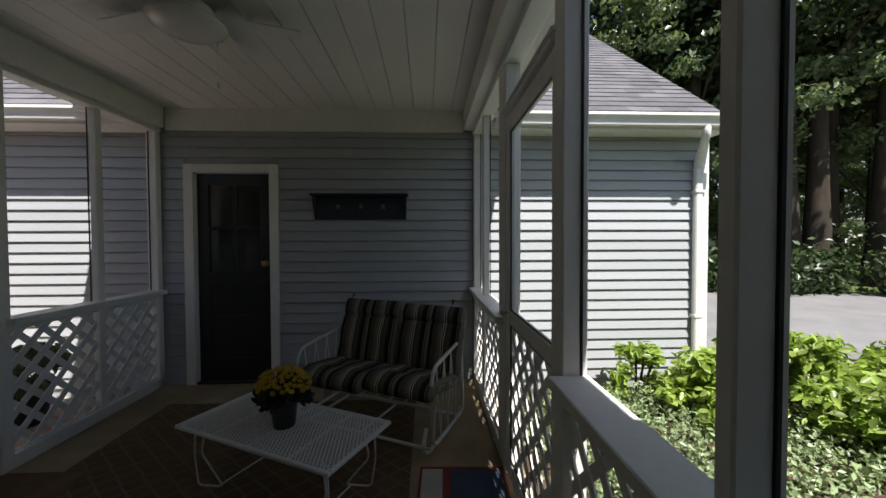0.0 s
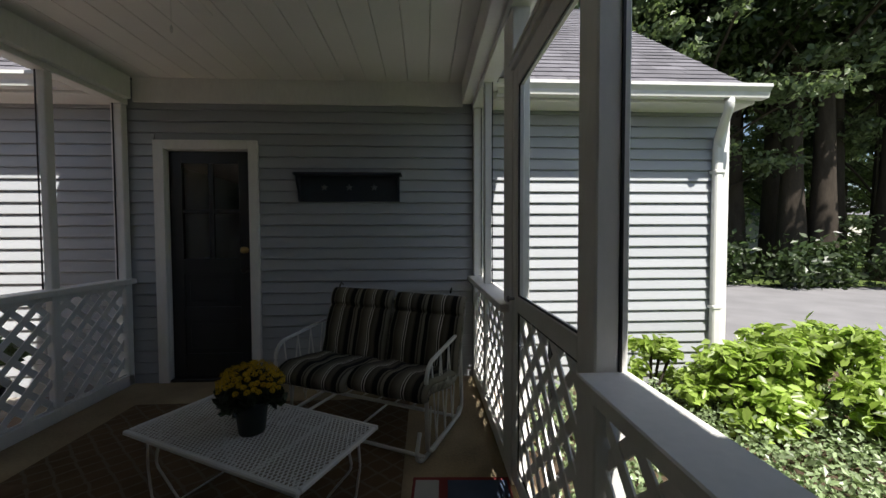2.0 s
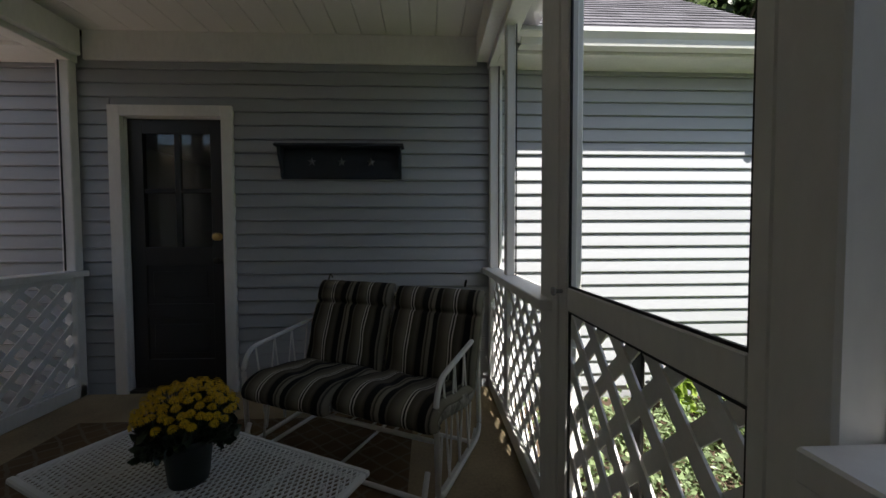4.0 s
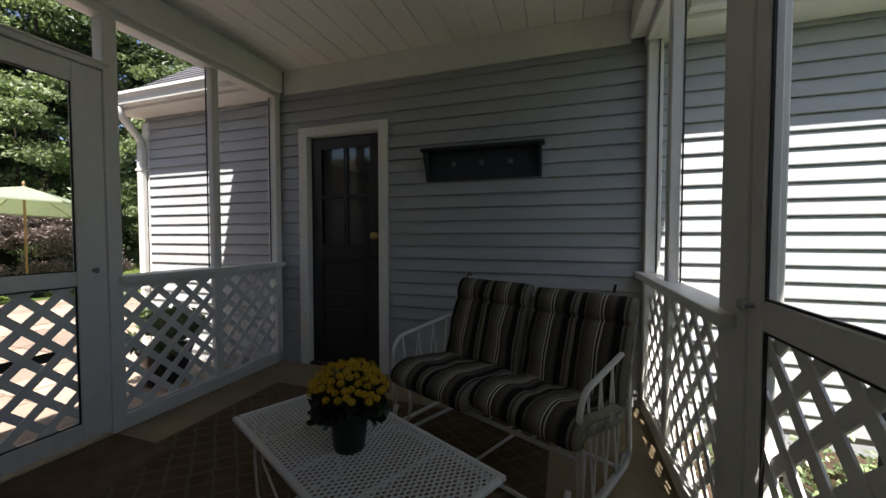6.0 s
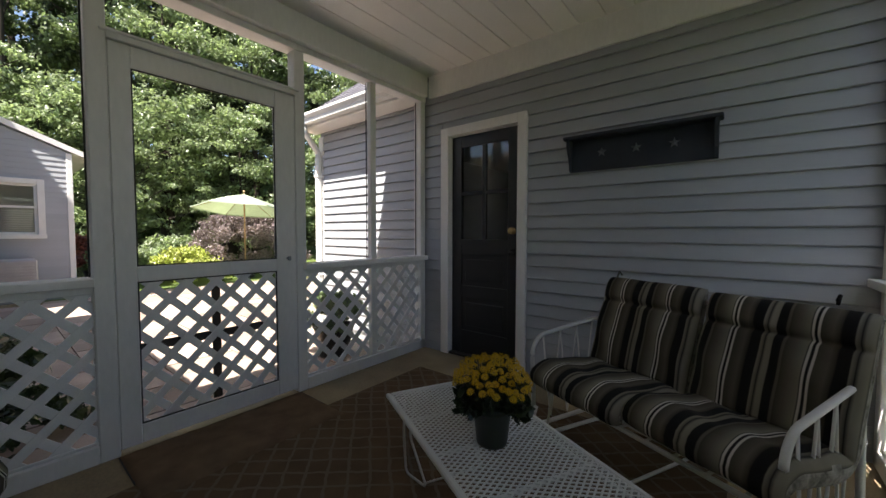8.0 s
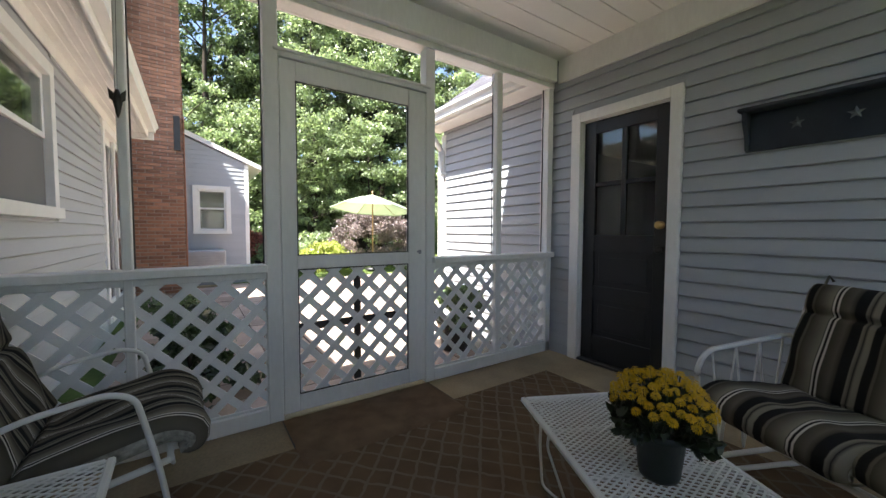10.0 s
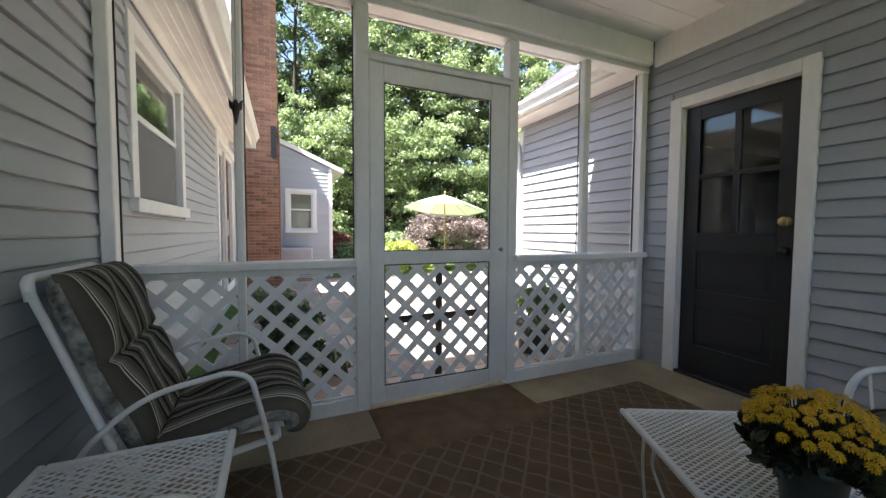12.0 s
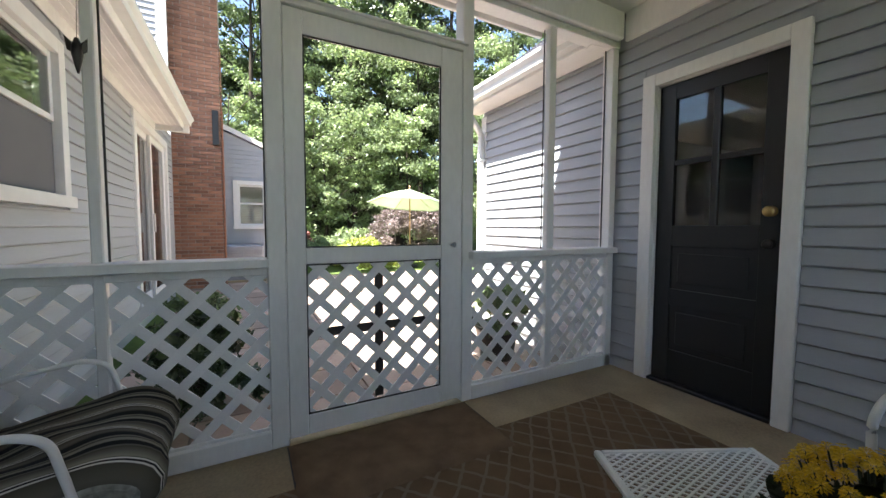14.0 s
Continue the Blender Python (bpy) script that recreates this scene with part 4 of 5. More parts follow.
# ---- plants ----
def leaves(name, blobs, count, size, mat, parent, seed, up=0.3, aspect=0.55, shell=0.5, kind="", fine=False):
    """Many small leaves in uneven clumps. blobs: (centre, (rx, ry, rz))."""
    rng = np.random.default_rng(seed)
    c = np.array([b[0] for b in blobs], float)
    r = np.array([b[1] for b in blobs], float)
    w = (r[:, 0] * r[:, 1] + r[:, 0] * r[:, 2]) ** 1.0
    pick = rng.choice(len(blobs), count, p=w / w.sum())
    d = rng.normal(size=(count, 3))
    d /= np.linalg.norm(d, axis=1)[:, None]
    rad = (shell + (1 - shell) * rng.random(count)) * (0.75 + 0.5 * rng.random(count) ** 2)
    p = c[pick] + d * r[pick] * rad[:, None]
    n = rng.normal(size=(count, 3)) * 0.8 + d * 0.6 + np.array([0, 0, up])
    n /= np.linalg.norm(n, axis=1)[:, None]
    t = np.cross(n, rng.normal(size=(count, 3)))
    t /= np.linalg.norm(t, axis=1)[:, None]
    b = np.cross(n, t)
    s = size * (0.6 + 0.8 * rng.random(count))[:, None]
    if fine:
        rows = [p - t * s, p - t * s * 0.35 - b * s * aspect * 0.9 + n * s * 0.1, p + t * s * 0.3 - b * s * aspect * 0.75 + n * s * 0.1, p + t * s - n * s * 0.18, p + t * s * 0.3 + b * s * aspect * 0.75 + n * s * 0.1, p - t * s * 0.35 + b * s * aspect * 0.9 + n * s * 0.1]
        q = np.stack(rows, 1).reshape(-1, 3)
        k = np.arange(count)[:, None] * 6
        f = np.concatenate([k + np.array([[0, 1, 2, 3]]), k + np.array([[0, 3, 4, 5]])])
        return raw(name, q.tolist(), f.tolist(), mat, parent, kind=kind, smooth=True)
    q = np.stack([p - t * s, p - b * s * aspect + n * s * 0.12, p + t * s, p + b * s * aspect + n * s * 0.12], 1).reshape(-1, 3)
    f = np.arange(count * 4).reshape(-1, 4)
    return raw(name, q.tolist(), f.tolist(), mat, parent, kind=kind)


def crown_blobs(seed, height, radius, low, n):
    rnd = random.Random(seed)
    out = []
    for k in range(n):
        h = low + (height - low) * (k + rnd.random()) / n
        t = (h - low) / (height - low)
        reach = radius * (0.45 + 0.75 * math.sin(math.pi * min(0.95, 0.18 + 0.75 * t))) * rnd.uniform(0.3, 1.0)
        a = rnd.random() * 6.28
        s = radius * rnd.uniform(0.08, 0.24)
        out.append(((reach * math.cos(a), reach * math.sin(a), h), (s * 1.25, s * 1.25, s * 0.6)))
    return out


def tree(seed, height, radius, low, leaf_mat, count, leaf, trunk, label):
    """A trunk with limbs and a crown of leaf clumps, standing at the origin."""
    t = group("tree", label, "tree", kind="", set_name="trees of the wood")
    rnd = random.Random(seed)
    lean = rnd.uniform(-0.3, 0.3)
    stem = [(0, 0, -0.3), (lean * 0.2, 0.1, height * 0.3), (lean * 0.5, 0.0, height * 0.6), (lean, -0.1, height * 0.95)]
    pts = fillet(stem, height * 0.12, 4)
    v, f = [], []
    for i, p in enumerate(pts):
        r = trunk * (1 - 0.8 * i / (len(pts) - 1)) * (1.5 if i == 0 else 1)
        for k in range(8):
            a = 6.2832 * k / 8
            v.append((p.x + r * math.cos(a), p.y + r * math.sin(a), p.z))
    for i in range(len(pts) - 1):
        for k in range(8):
            a, b = i * 8 + k, i * 8 + (k + 1) % 8
            f.append((a, b, b + 8, a + 8))
    raw("trunk", v, f, BARK, t, smooth=True)
    blobs = crown_blobs(seed, height, radius, low, 110)
    for c, r in blobs[::7]:
        z0 = max(low * 0.6, c[2] - radius * 0.5)
        tube("limb", [(lean * z0 / height, 0, z0), (c[0] * 0.5, c[1] * 0.5, (z0 + c[2]) / 2 + 0.2), c], trunk * 0.16, BARK, t, bend=0.5, sides=5)
    leaves("crown", blobs, count, leaf, leaf_mat, t, seed, shell=0.25)
    return t


T1 = tree(1, 15, 3.6, 3.5, LEAF, 19000, 0.095, 0.24, "tall broadleaf tree in the wood behind the garden")
T2 = tree(2, 12, 3.2, 1.6, LEAF_LIGHT, 19000, 0.085, 0.17, "light green broadleaf tree at the lawn's edge")
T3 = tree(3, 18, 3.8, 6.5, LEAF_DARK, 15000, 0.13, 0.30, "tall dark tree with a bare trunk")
T4 = tree(4, 6.5, 2.4, 0.7, LEAF_LIGHT, 15000, 0.07, 0.09, "young pale green understorey tree")
rnd = random.Random(11)
T1.matrix_basis = pose(-22.0, 9.0, -0.13)
T2.matrix_basis = pose(-20.0, 6.2, -0.13)
T3.matrix_basis = pose(10.82, 14.76, -0.13)
T4.matrix_basis = pose(-18.0, 4.4, -0.13)
west = [(T1, -24, 5), (T1, -26, 12), (T2, -19.0, 9.6), (T1, -21.5, 1.6), (T3, -23, 7), (T3, -20, 12), (T2, -17, 14), (T1, -19, 17), (T3, -27, 2), (T4, -17.5, 8.2), (T4, -19.5, 2.4), (T2, -23, -2), (T1, -27, 8), (T1, -15, 19), (T4, -15.5, 12.5), (T2, -13, 16.5), (T3, -14, 22), (T1, -30, 15), (T1, -31, 5), (T2, -25.5, 15.5), (T1, -20, -4), (T3, -24, 10.5), (T4, -16.8, 0.6), (T1, -10, 20), (T2, -9, 17)]
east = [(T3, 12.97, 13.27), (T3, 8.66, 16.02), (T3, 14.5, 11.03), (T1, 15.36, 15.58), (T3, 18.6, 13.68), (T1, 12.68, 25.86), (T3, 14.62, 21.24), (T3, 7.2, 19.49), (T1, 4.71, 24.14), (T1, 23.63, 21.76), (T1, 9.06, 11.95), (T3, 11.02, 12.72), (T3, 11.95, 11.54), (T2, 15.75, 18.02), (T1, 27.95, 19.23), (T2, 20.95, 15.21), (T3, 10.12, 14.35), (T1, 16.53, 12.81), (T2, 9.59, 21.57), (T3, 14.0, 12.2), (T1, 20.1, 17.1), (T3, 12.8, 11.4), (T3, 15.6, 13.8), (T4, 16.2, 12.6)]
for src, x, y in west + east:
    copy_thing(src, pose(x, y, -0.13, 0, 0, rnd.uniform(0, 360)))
rng_blobs = [((-34 + 4 * rnd.random(), -16 + 2.2 * k, 0.5 + 6.5 * rnd.random()), (2.3, 2.6, 2.0)) for k in range(30) for _ in range(3)]
far_wood = leaves("far_woods", rng_blobs, 26000, 0.36, LEAF, None, 77, kind="stuff")
tagged(far_wood, "dense far broadleaf woodland", "woods")
east_blobs = [((4 + 1.6 * k, 30 - 0.6 * k + 3 * rnd.random(), 0.5 + 11 * rnd.random()), (2.6, 2.0, 2.0)) for k in range(15) for _ in range(5)]
east_wood = leaves("far_woods", east_blobs, 15000, 0.24, LEAF, None, 78, kind="stuff")
tagged(east_wood, "dense shaded woodland beyond the drive", "woods")


def shrub(name, at, blobs, count, size, mat, label, category, seed, stems=True, **kw):
    s = group(name, label, category, at)
    if stems:
        for c, r in blobs[:6]:
            tube("stem", [(0, 0, -0.02), (c[0] * 0.6, c[1] * 0.6, c[2] * 0.5), c], 0.012, BARK, s, bend=0.1, sides=5)
    leaves("foliage", blobs, count, size, mat, s, seed, **kw)
    return s


def dome(seed, rx, ry, h, n, s):
    rnd = random.Random(seed)
    out = []
    for _ in range(n):
        a, t = rnd.random() * 6.28, rnd.random()
        e = math.sqrt(rnd.random())
        out.append(((rx * e * math.cos(a), ry * e * math.sin(a), max(0.12, h * math.sqrt(max(0.05, 1 - e * e)) * rnd.uniform(0.55, 0.95))), (s * rnd.uniform(0.8, 1.3), s * rnd.uniform(0.8, 1.3), s * 0.7)))
    return out


shrub("weeping_maple", (-13.0, 6.65, -0.13), dome(5, 1.9, 1.7, 2.35, 90, 0.30), 32000, 0.034, LEAF_PURPLE, "rounded weeping maple with purple-brown leaves", "shrub", 5)
shrub("hedge_shrub", (-11.4, 4.35, -0.13), dome(6, 1.2, 0.85, 0.9, 36, 0.25), 9000, 0.042, LEAF_HEDGE, "clipped yellow-green mounded shrub", "shrub", 6)
shrub("hedge_shrub", (-12.6, 3.2, -0.13), dome(7, 0.9, 0.8, 0.95, 22, 0.27), 5000, 0.05, LEAF_LIGHT, "light green mounded shrub by the lawn", "shrub", 7)
shrub("flowering_shrub", (-13.5, 2.45, -0.13), dome(8, 0.8, 0.7, 1.3, 20, 0.25), 4500, 0.05, LEAF_ROSE, "shrub with rose-red flowers", "shrub", 8)
shrub("garden_shrub", (-15.0, 5.0, -0.13), dome(9, 1.5, 1.1, 1.15, 26, 0.35), 6000, 0.07, LEAF_LIGHT, "loose green garden shrub", "shrub", 9)
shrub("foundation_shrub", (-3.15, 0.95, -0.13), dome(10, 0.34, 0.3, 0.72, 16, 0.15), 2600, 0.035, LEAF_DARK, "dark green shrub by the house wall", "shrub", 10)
shrub("foundation_shrub", (-4.6, 0.75, -0.13), dome(12, 0.4, 0.3, 0.6, 14, 0.15), 2000, 0.035, LEAF, "green shrub by the house wall", "shrub", 12)
shrub("hosta", (3.13, 2.98, -0.115), dome(13, 0.65, 0.49, 0.8, 34, 0.17), 3400, 0.043, LEAF_LIME, "broad-leaved lime green hosta in the bed", "plant", 13, up=0.9, shell=0.5, fine=True)
shrub("hosta", (3.65, 2.27, -0.115), dome(14, 0.65, 0.54, 0.77, 34, 0.17), 3400, 0.043, LEAF_LIME, "broad-leaved lime green hosta in the bed", "plant", 14, up=0.9, shell=0.5, fine=True)
shrub("hosta", (4.42, 2.95, -0.115), dome(18, 0.70, 0.54, 0.77, 30, 0.17), 3000, 0.043, LEAF_LIME, "broad-leaved lime green hosta in the bed", "plant", 18, up=0.9, shell=0.5, fine=True)
shrub("hosta", (2.62, 3.05, -0.115), dome(27, 0.42, 0.36, 0.62, 24, 0.15), 1900, 0.043, LEAF_LIME, "broad-leaved lime green hosta in the bed", "plant", 27, up=0.9, shell=0.5, fine=True)
shrub("hosta", (2.16, 3.38, -0.115), dome(17, 0.20, 0.17, 0.66, 12, 0.09), 520, 0.042, LEAF_LIME, "upright lime green plant at the garage wall", "plant", 17, up=0.6, shell=0.5, fine=True)
shrub("garden_shrub", (2.43, 0.89, -0.115), dome(15, 0.70, 0.59, 0.83, 34, 0.17), 2600, 0.055, LEAF_LIME, "yellow-green leafy shrub beside the porch", "shrub", 15, aspect=0.28, up=0.6, fine=True)
shrub("garden_shrub", (3.51, 1.04, -0.115), dome(16, 0.81, 0.65, 0.77, 32, 0.18), 2400, 0.055, LEAF_LIME, "green leafy shrub in the bed", "shrub", 16, aspect=0.32, fine=True)
shrub("garden_shrub", (4.79, 1.69, -0.115), dome(19, 0.86, 0.76, 0.77, 30, 0.2), 2000, 0.06, LEAF_LIGHT, "light green shrub towards the drive", "shrub", 19, aspect=0.4, fine=True)
cover = leaves("groundcover", [((1.05 + 0.28 * i + 0.1 * (k % 2), 0.3 + 0.3 * k, -0.03), (0.21, 0.21, 0.15)) for i in range(11) for k in range(11)], 30000, 0.021, LEAF_COVER, None, 21, up=0.9, shell=0.2, kind="stuff")
tagged(cover, "low green groundcover in the planting bed", "groundcover")
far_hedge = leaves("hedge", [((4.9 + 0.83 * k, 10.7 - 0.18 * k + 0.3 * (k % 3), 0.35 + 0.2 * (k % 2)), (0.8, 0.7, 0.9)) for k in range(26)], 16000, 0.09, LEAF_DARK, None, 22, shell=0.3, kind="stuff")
tagged(far_hedge, "dark green shrubs along the driveway", "hedge")
tufts = leaves("lawn_grass", [((-16 + 0.8 * i, 6.6 + 0.8 * k, -0.12), (0.5, 0.5, 0.05)) for i in range(15) for k in range(9)], 7000, 0.05, LEAF_HEDGE, None, 23, up=0.1, aspect=0.12, kind="stuff")
tagged(tufts, "short sunlit lawn grass", "grass")

neighbour = group("neighbour_house", "pale single-storey house far beyond the trees", "house", (32.12, 31.3, -0.13), 16)
box("wall", (-6, -4, 0), (6, 4, 3.0), FAR_WALL, neighbour, bevel=0)
raw("roof", [(-6.83, -4.5, 3), (6.5, -4.5, 3), (6.5, 4.5, 3), (-6.83, 4.5, 3), (-6.83, 0, 5.2), (6.5, 0, 5.2)], [(0, 1, 5, 4), (2, 3, 4, 5), (1, 2, 5), (3, 0, 4), (3, 2, 1, 0)], SHINGLE, neighbour)
for x in (-4, -1, 2.5):
    w = box("window", (x, -4.06, 1.0), (x + 1.1, -3.98, 2.2), WHITE, neighbour)
    box("pane", (x + 0.1, -4.07, 1.1), (x + 1.0, -4.05, 2.1), GLASS, w, bevel=0)
fence = group("rail_fence", "grey split-rail fence beyond the drive", "fence", (16.35, 13.49, -0.13), -16)
for k in range(5):
    box("post", (k * 2.2, -0.06, 0), (k * 2.2 + 0.1, 0.06, 1.1), BARK, fence)
    if k < 4:
        for z in (0.4, 0.8):
            box("rail", (k * 2.2 + 0.1, -0.03, z), (k * 2.2 + 2.2, 0.03, z + 0.1), BARK, fence)

# ---- patio things ----
umb = group("patio_umbrella", "open pale green patio umbrella on a wooden pole", "umbrella", (-10.6, 5.5, -0.09))
lathe("pole", [(0.022, 0.0), (0.022, 2.28), (0.012, 2.34)], WOOD, umb, sides=10)
lathe("base", [(0.24, 0.0), (0.24, 0.05), (0.06, 0.09), (0.035, 0.3)], DARK_METAL, umb, sides=20)
n = 6
v = [(0, 0, 2.30)]
for ring, (r, z) in enumerate(((0.64, 2.11), (1.28, 1.87), (1.285, 1.84))):
    for k in range(n * 2):
        a = math.pi * k / n
        sag = 0.0 if k % 2 == 0 else 0.134
        v.append((r * math.cos(a) * (1 - sag), r * math.sin(a) * (1 - sag), z - (0.012 if k % 2 else 0)))
v = [(x, y, z + 0.067 * x - 0.102 * y) for x, y, z in v]
f = [(0, 1 + k, 1 + (k + 1) % 12) for k in range(12)]
for ring in range(2):
    for k in range(12):
        a, b = 1 + ring * 12 + k, 1 + ring * 12 + (k + 1) % 12
        f.append((a, a + 12, b + 12, b))
raw("canopy", v, f, CANOPY, umb, "pale green cloth canopy")
for k in range(n):
    a = 2 * math.pi * k / n
    lift = 0.067 * math.cos(a) - 0.102 * math.sin(a)
    tube("rib", [(0, 0, 2.25), (0.6 * math.cos(a), 0.6 * math.sin(a), 2.09 + 0.6 * lift), (1.25 * math.cos(a), 1.25 * math.sin(a), 1.85 + 1.25 * lift)], 0.008, WOOD, umb, sides=5)
lathe("finial", [(0.02, 2.33), (0.03, 2.36), (0.01, 2.41)], WOOD, umb, sides=10)

planter = group("planter", "round brown planter on the patio", "planter", (-12.2, 2.65, -0.13))
lathe("bowl", [(0.16, 0.0), (0.22, 0.3), (0.25, 0.34), (0.22, 0.34), (0.2, 0.3)], BRONZE, planter)
pot_shrub = group("potted_shrub", "dark potted plant beside the garage wall", "plant", (-3.05, 3.15, -0.09))
lathe("pot", [(0.14, 0.0), (0.19, 0.26), (0.21, 0.3), (0.18, 0.3), (0.17, 0.26)], BRONZE, pot_shrub)
leaves("foliage", [((c[0], c[1], c[2] + 0.25), r) for c, r in dome(31, 0.28, 0.28, 0.42, 16, 0.1)], 1000, 0.05, LEAF, pot_shrub, 31)
tube("stem", [(0, 0, 0.25), (0.02, 0.0, 0.45)], 0.012, BARK, pot_shrub)


# ---- porch furniture ----
def mesh_top(name, w, h, z, t, parent, mat, pitch):
    """Expanded-metal table top: two sets of thin crossing strands."""
    v, f = [], []
    for ang, dz in ((radians(58), 0.0), (radians(-58), 0.0012)):
        for poly in strips(w, h, pitch, 0.0030, ang):
            pv, pf = prism(poly, lambda a, b, d: (a - w / 2, b - h / 2, d), z + dz - t, z + dz)
            k = len(v)
            v += pv
            f += [tuple(k + i for i in q) for q in pf]
    return raw(name, v, f, mat, parent, "white expanded metal mesh", kind="stuff")


def mesh_table(name, at, turn, w, h, z, label, pitch):
    t = group(name, label, "table", at, turn)
    mesh_top("tabletop", w - 0.03, h - 0.03, z - 0.004, 0.003, t, METAL_WHITE, pitch)
    e = 0.011
    for a, b in (((-w / 2, -h / 2), (w / 2, -h / 2 + 2 * e)), ((-w / 2, h / 2 - 2 * e), (w / 2, h / 2)), ((-w / 2, -h / 2 + 2 * e), (-w / 2 + 2 * e, h / 2 - 2 * e)), ((w / 2 - 2 * e, -h / 2 + 2 * e), (w / 2, h / 2 - 2 * e))):
        box("rim", (*a, z - 0.022), (*b, z), METAL_WHITE, t, bevel=0.005)
    for k in (-1, 0, 1):
        if w > 0.8:
            box("crossbar", (k * w / 4 - 0.008, -h / 2 + 0.02, z - 0.02), (k * w / 4 + 0.008, h / 2 - 0.02, z - 0.009), METAL_WHITE, t, bevel=0.002)
    for sx in (-1, 1):
        for sy in (-1, 1):
            x, y = sx * (w / 2 - 0.07), sy * (h / 2 - 0.07)
            tube("leg", [(x, y, z - 0.02), (x + sx * 0.01, y, z * 0.5), (x - sx * 0.02, y, 0.012), (x - sx * 0.16, y * 0.75, 0.012), (x - sx * 0.02, y * 0.9, z * 0.5), (x - sx * 0.05, y * 0.85, z - 0.02)], 0.006, METAL_WHITE, t, "bent rod leg", bend=0.03, sides=6)
        tube("brace", [(sx * (w / 2 - 0.2), -(h / 2 - 0.12), 0.012), (sx * (w / 2 - 0.2), h / 2 - 0.12, 0.012)], 0.005, METAL_WHITE, t, sides=6)
    return t


mesh_table("coffee_table", (-0.583, 2.146, 0.0), -26.2, 1.08, 0.52, 0.37, "white wrought metal coffee table with a mesh top", 0.0185)
mesh_table("side_table", (-1.262, 0.483, 0.0), 1, 0.5, 0.5, 0.42, "small white metal side table with a mesh top", 0.022)


def cushion(name, w, path, t, pinch, parent, m, label="", seed=0, flip=1, below=1.0, cloth=None):
    """A stuffed pad swept along a path of (y, z), pinched at the given shares of its length, with stripes along it."""
    rnd = random.Random(seed)
    ph = rnd.random() * 6
    pts = fillet([(0, y, z) for y, z in path], 0.09, 8)
    acc = [0.0]
    for a, b in zip(pts, pts[1:]):
        acc.append(acc[-1] + (b - a).length)
    ns, nx = 120, 36
    line = []
    for k in range(ns + 1):
        d = acc[-1] * k / ns
        i = max(0, min(len(pts) - 2, next((q for q in range(len(acc) - 1) if acc[q + 1] >= d), len(pts) - 2)))
        f = (d - acc[i]) / max(1e-6, acc[i + 1] - acc[i])
        line.append(pts[i].lerp(pts[i + 1], f))
    bm = bmesh.new()
    rings = []
    for k, c in enumerate(line):
        u = k / ns
        d = (line[min(k + 1, ns)] - line[max(k - 1, 0)]).normalized()
        n = Vector((0, -d.z, d.y)) * flip
        end = max(0.0, 1 - abs(2 * u - 1) ** 14) ** 0.5
        cuts = [0.0] + [q for q, _ in pinch] + [1.0]
        seg = max(i for i in range(len(cuts) - 1) if cuts[i] <= u + 1e-9)
        v_loc = (u - cuts[seg]) / (cuts[seg + 1] - cuts[seg])
        deep = (1.0 if 0 < seg < len(cuts) - 2 else 0.9) * pinch[0][1]
        body = (1 - deep) + deep * max(0.0, math.sin(math.pi * min(1, max(0, v_loc)))) ** 0.4
        if (seg == 0 and v_loc < 0.5) or (seg == len(cuts) - 2 and v_loc > 0.5):
            body = max(body, 0.95)
        for q, _ in pinch:
            body *= 1 - 0.30 * math.exp(-((u - q) / 0.012) ** 2)
        body *= 1 + 0.10 * math.sin(17 * u + ph) * (0.4 + 0.6 * math.sin(3.1 * u + ph))
        ring = []
        for side_sign in (1, -1):
            for q in range(nx + 1):
                a = math.sin(math.pi / 2 * (q / nx * 2 - 1)) * side_sign
                edge = max(0.0, 1 - abs(a) ** 16) ** 0.5
                tuft = 1 - 0.05 * math.exp(-(a / 0.2) ** 2)
                crease = 1 + 0.07 * math.sin(23 * u + 5 * a + ph) + 0.05 * math.sin(9 * a + 31 * u)
                h = side_sign * t / 2 * end * edge * (body * tuft * crease if side_sign > 0 else below)
                xx = a * w / 2 * (1 - 0.03 * (1 - end)) * (0.985 + 0.015 * body)
                ring.append(bm.verts.new((xx, c.y + n.y * h, c.z + n.z * h)))
        rings.append(ring)
    for r0, r1 in zip(rings, rings[1:]):
        for q in range(len(r0)):
            bm.faces.new((r0[q], r0[(q + 1) % len(r0)], r1[(q + 1) % len(r0)], r1[q]))
    bm.faces.new(rings[0][::-1])
    bm.faces.new(rings[-1])
    under = {v for r in rings for k, v in enumerate(r) if k > nx or abs(v.co.x) > 0.985 * w / 2}
    for fc in bm.faces:
        fc.material_index = 1 if all(v in under for v in fc.verts) else 0
    bmesh.ops.remove_doubles(bm, verts=bm.verts[:], dist=0.001)
    bmesh.ops.recalc_face_normals(bm, faces=bm.faces[:])
    ob = part(name, bm, cloth or CLOTH, parent, label, smooth=True)
    ob.data.materials.append(PALE_CLOTH)
    ob.matrix_basis = m
    for sx in (-1, 1):
        tube("piping", [(sx * w / 2 * 0.985, p.y, p.z) for p in line[2:-2:2]], 0.0055, PALE_CLOTH, ob, "pale cloth piping", sides=5)
    return ob


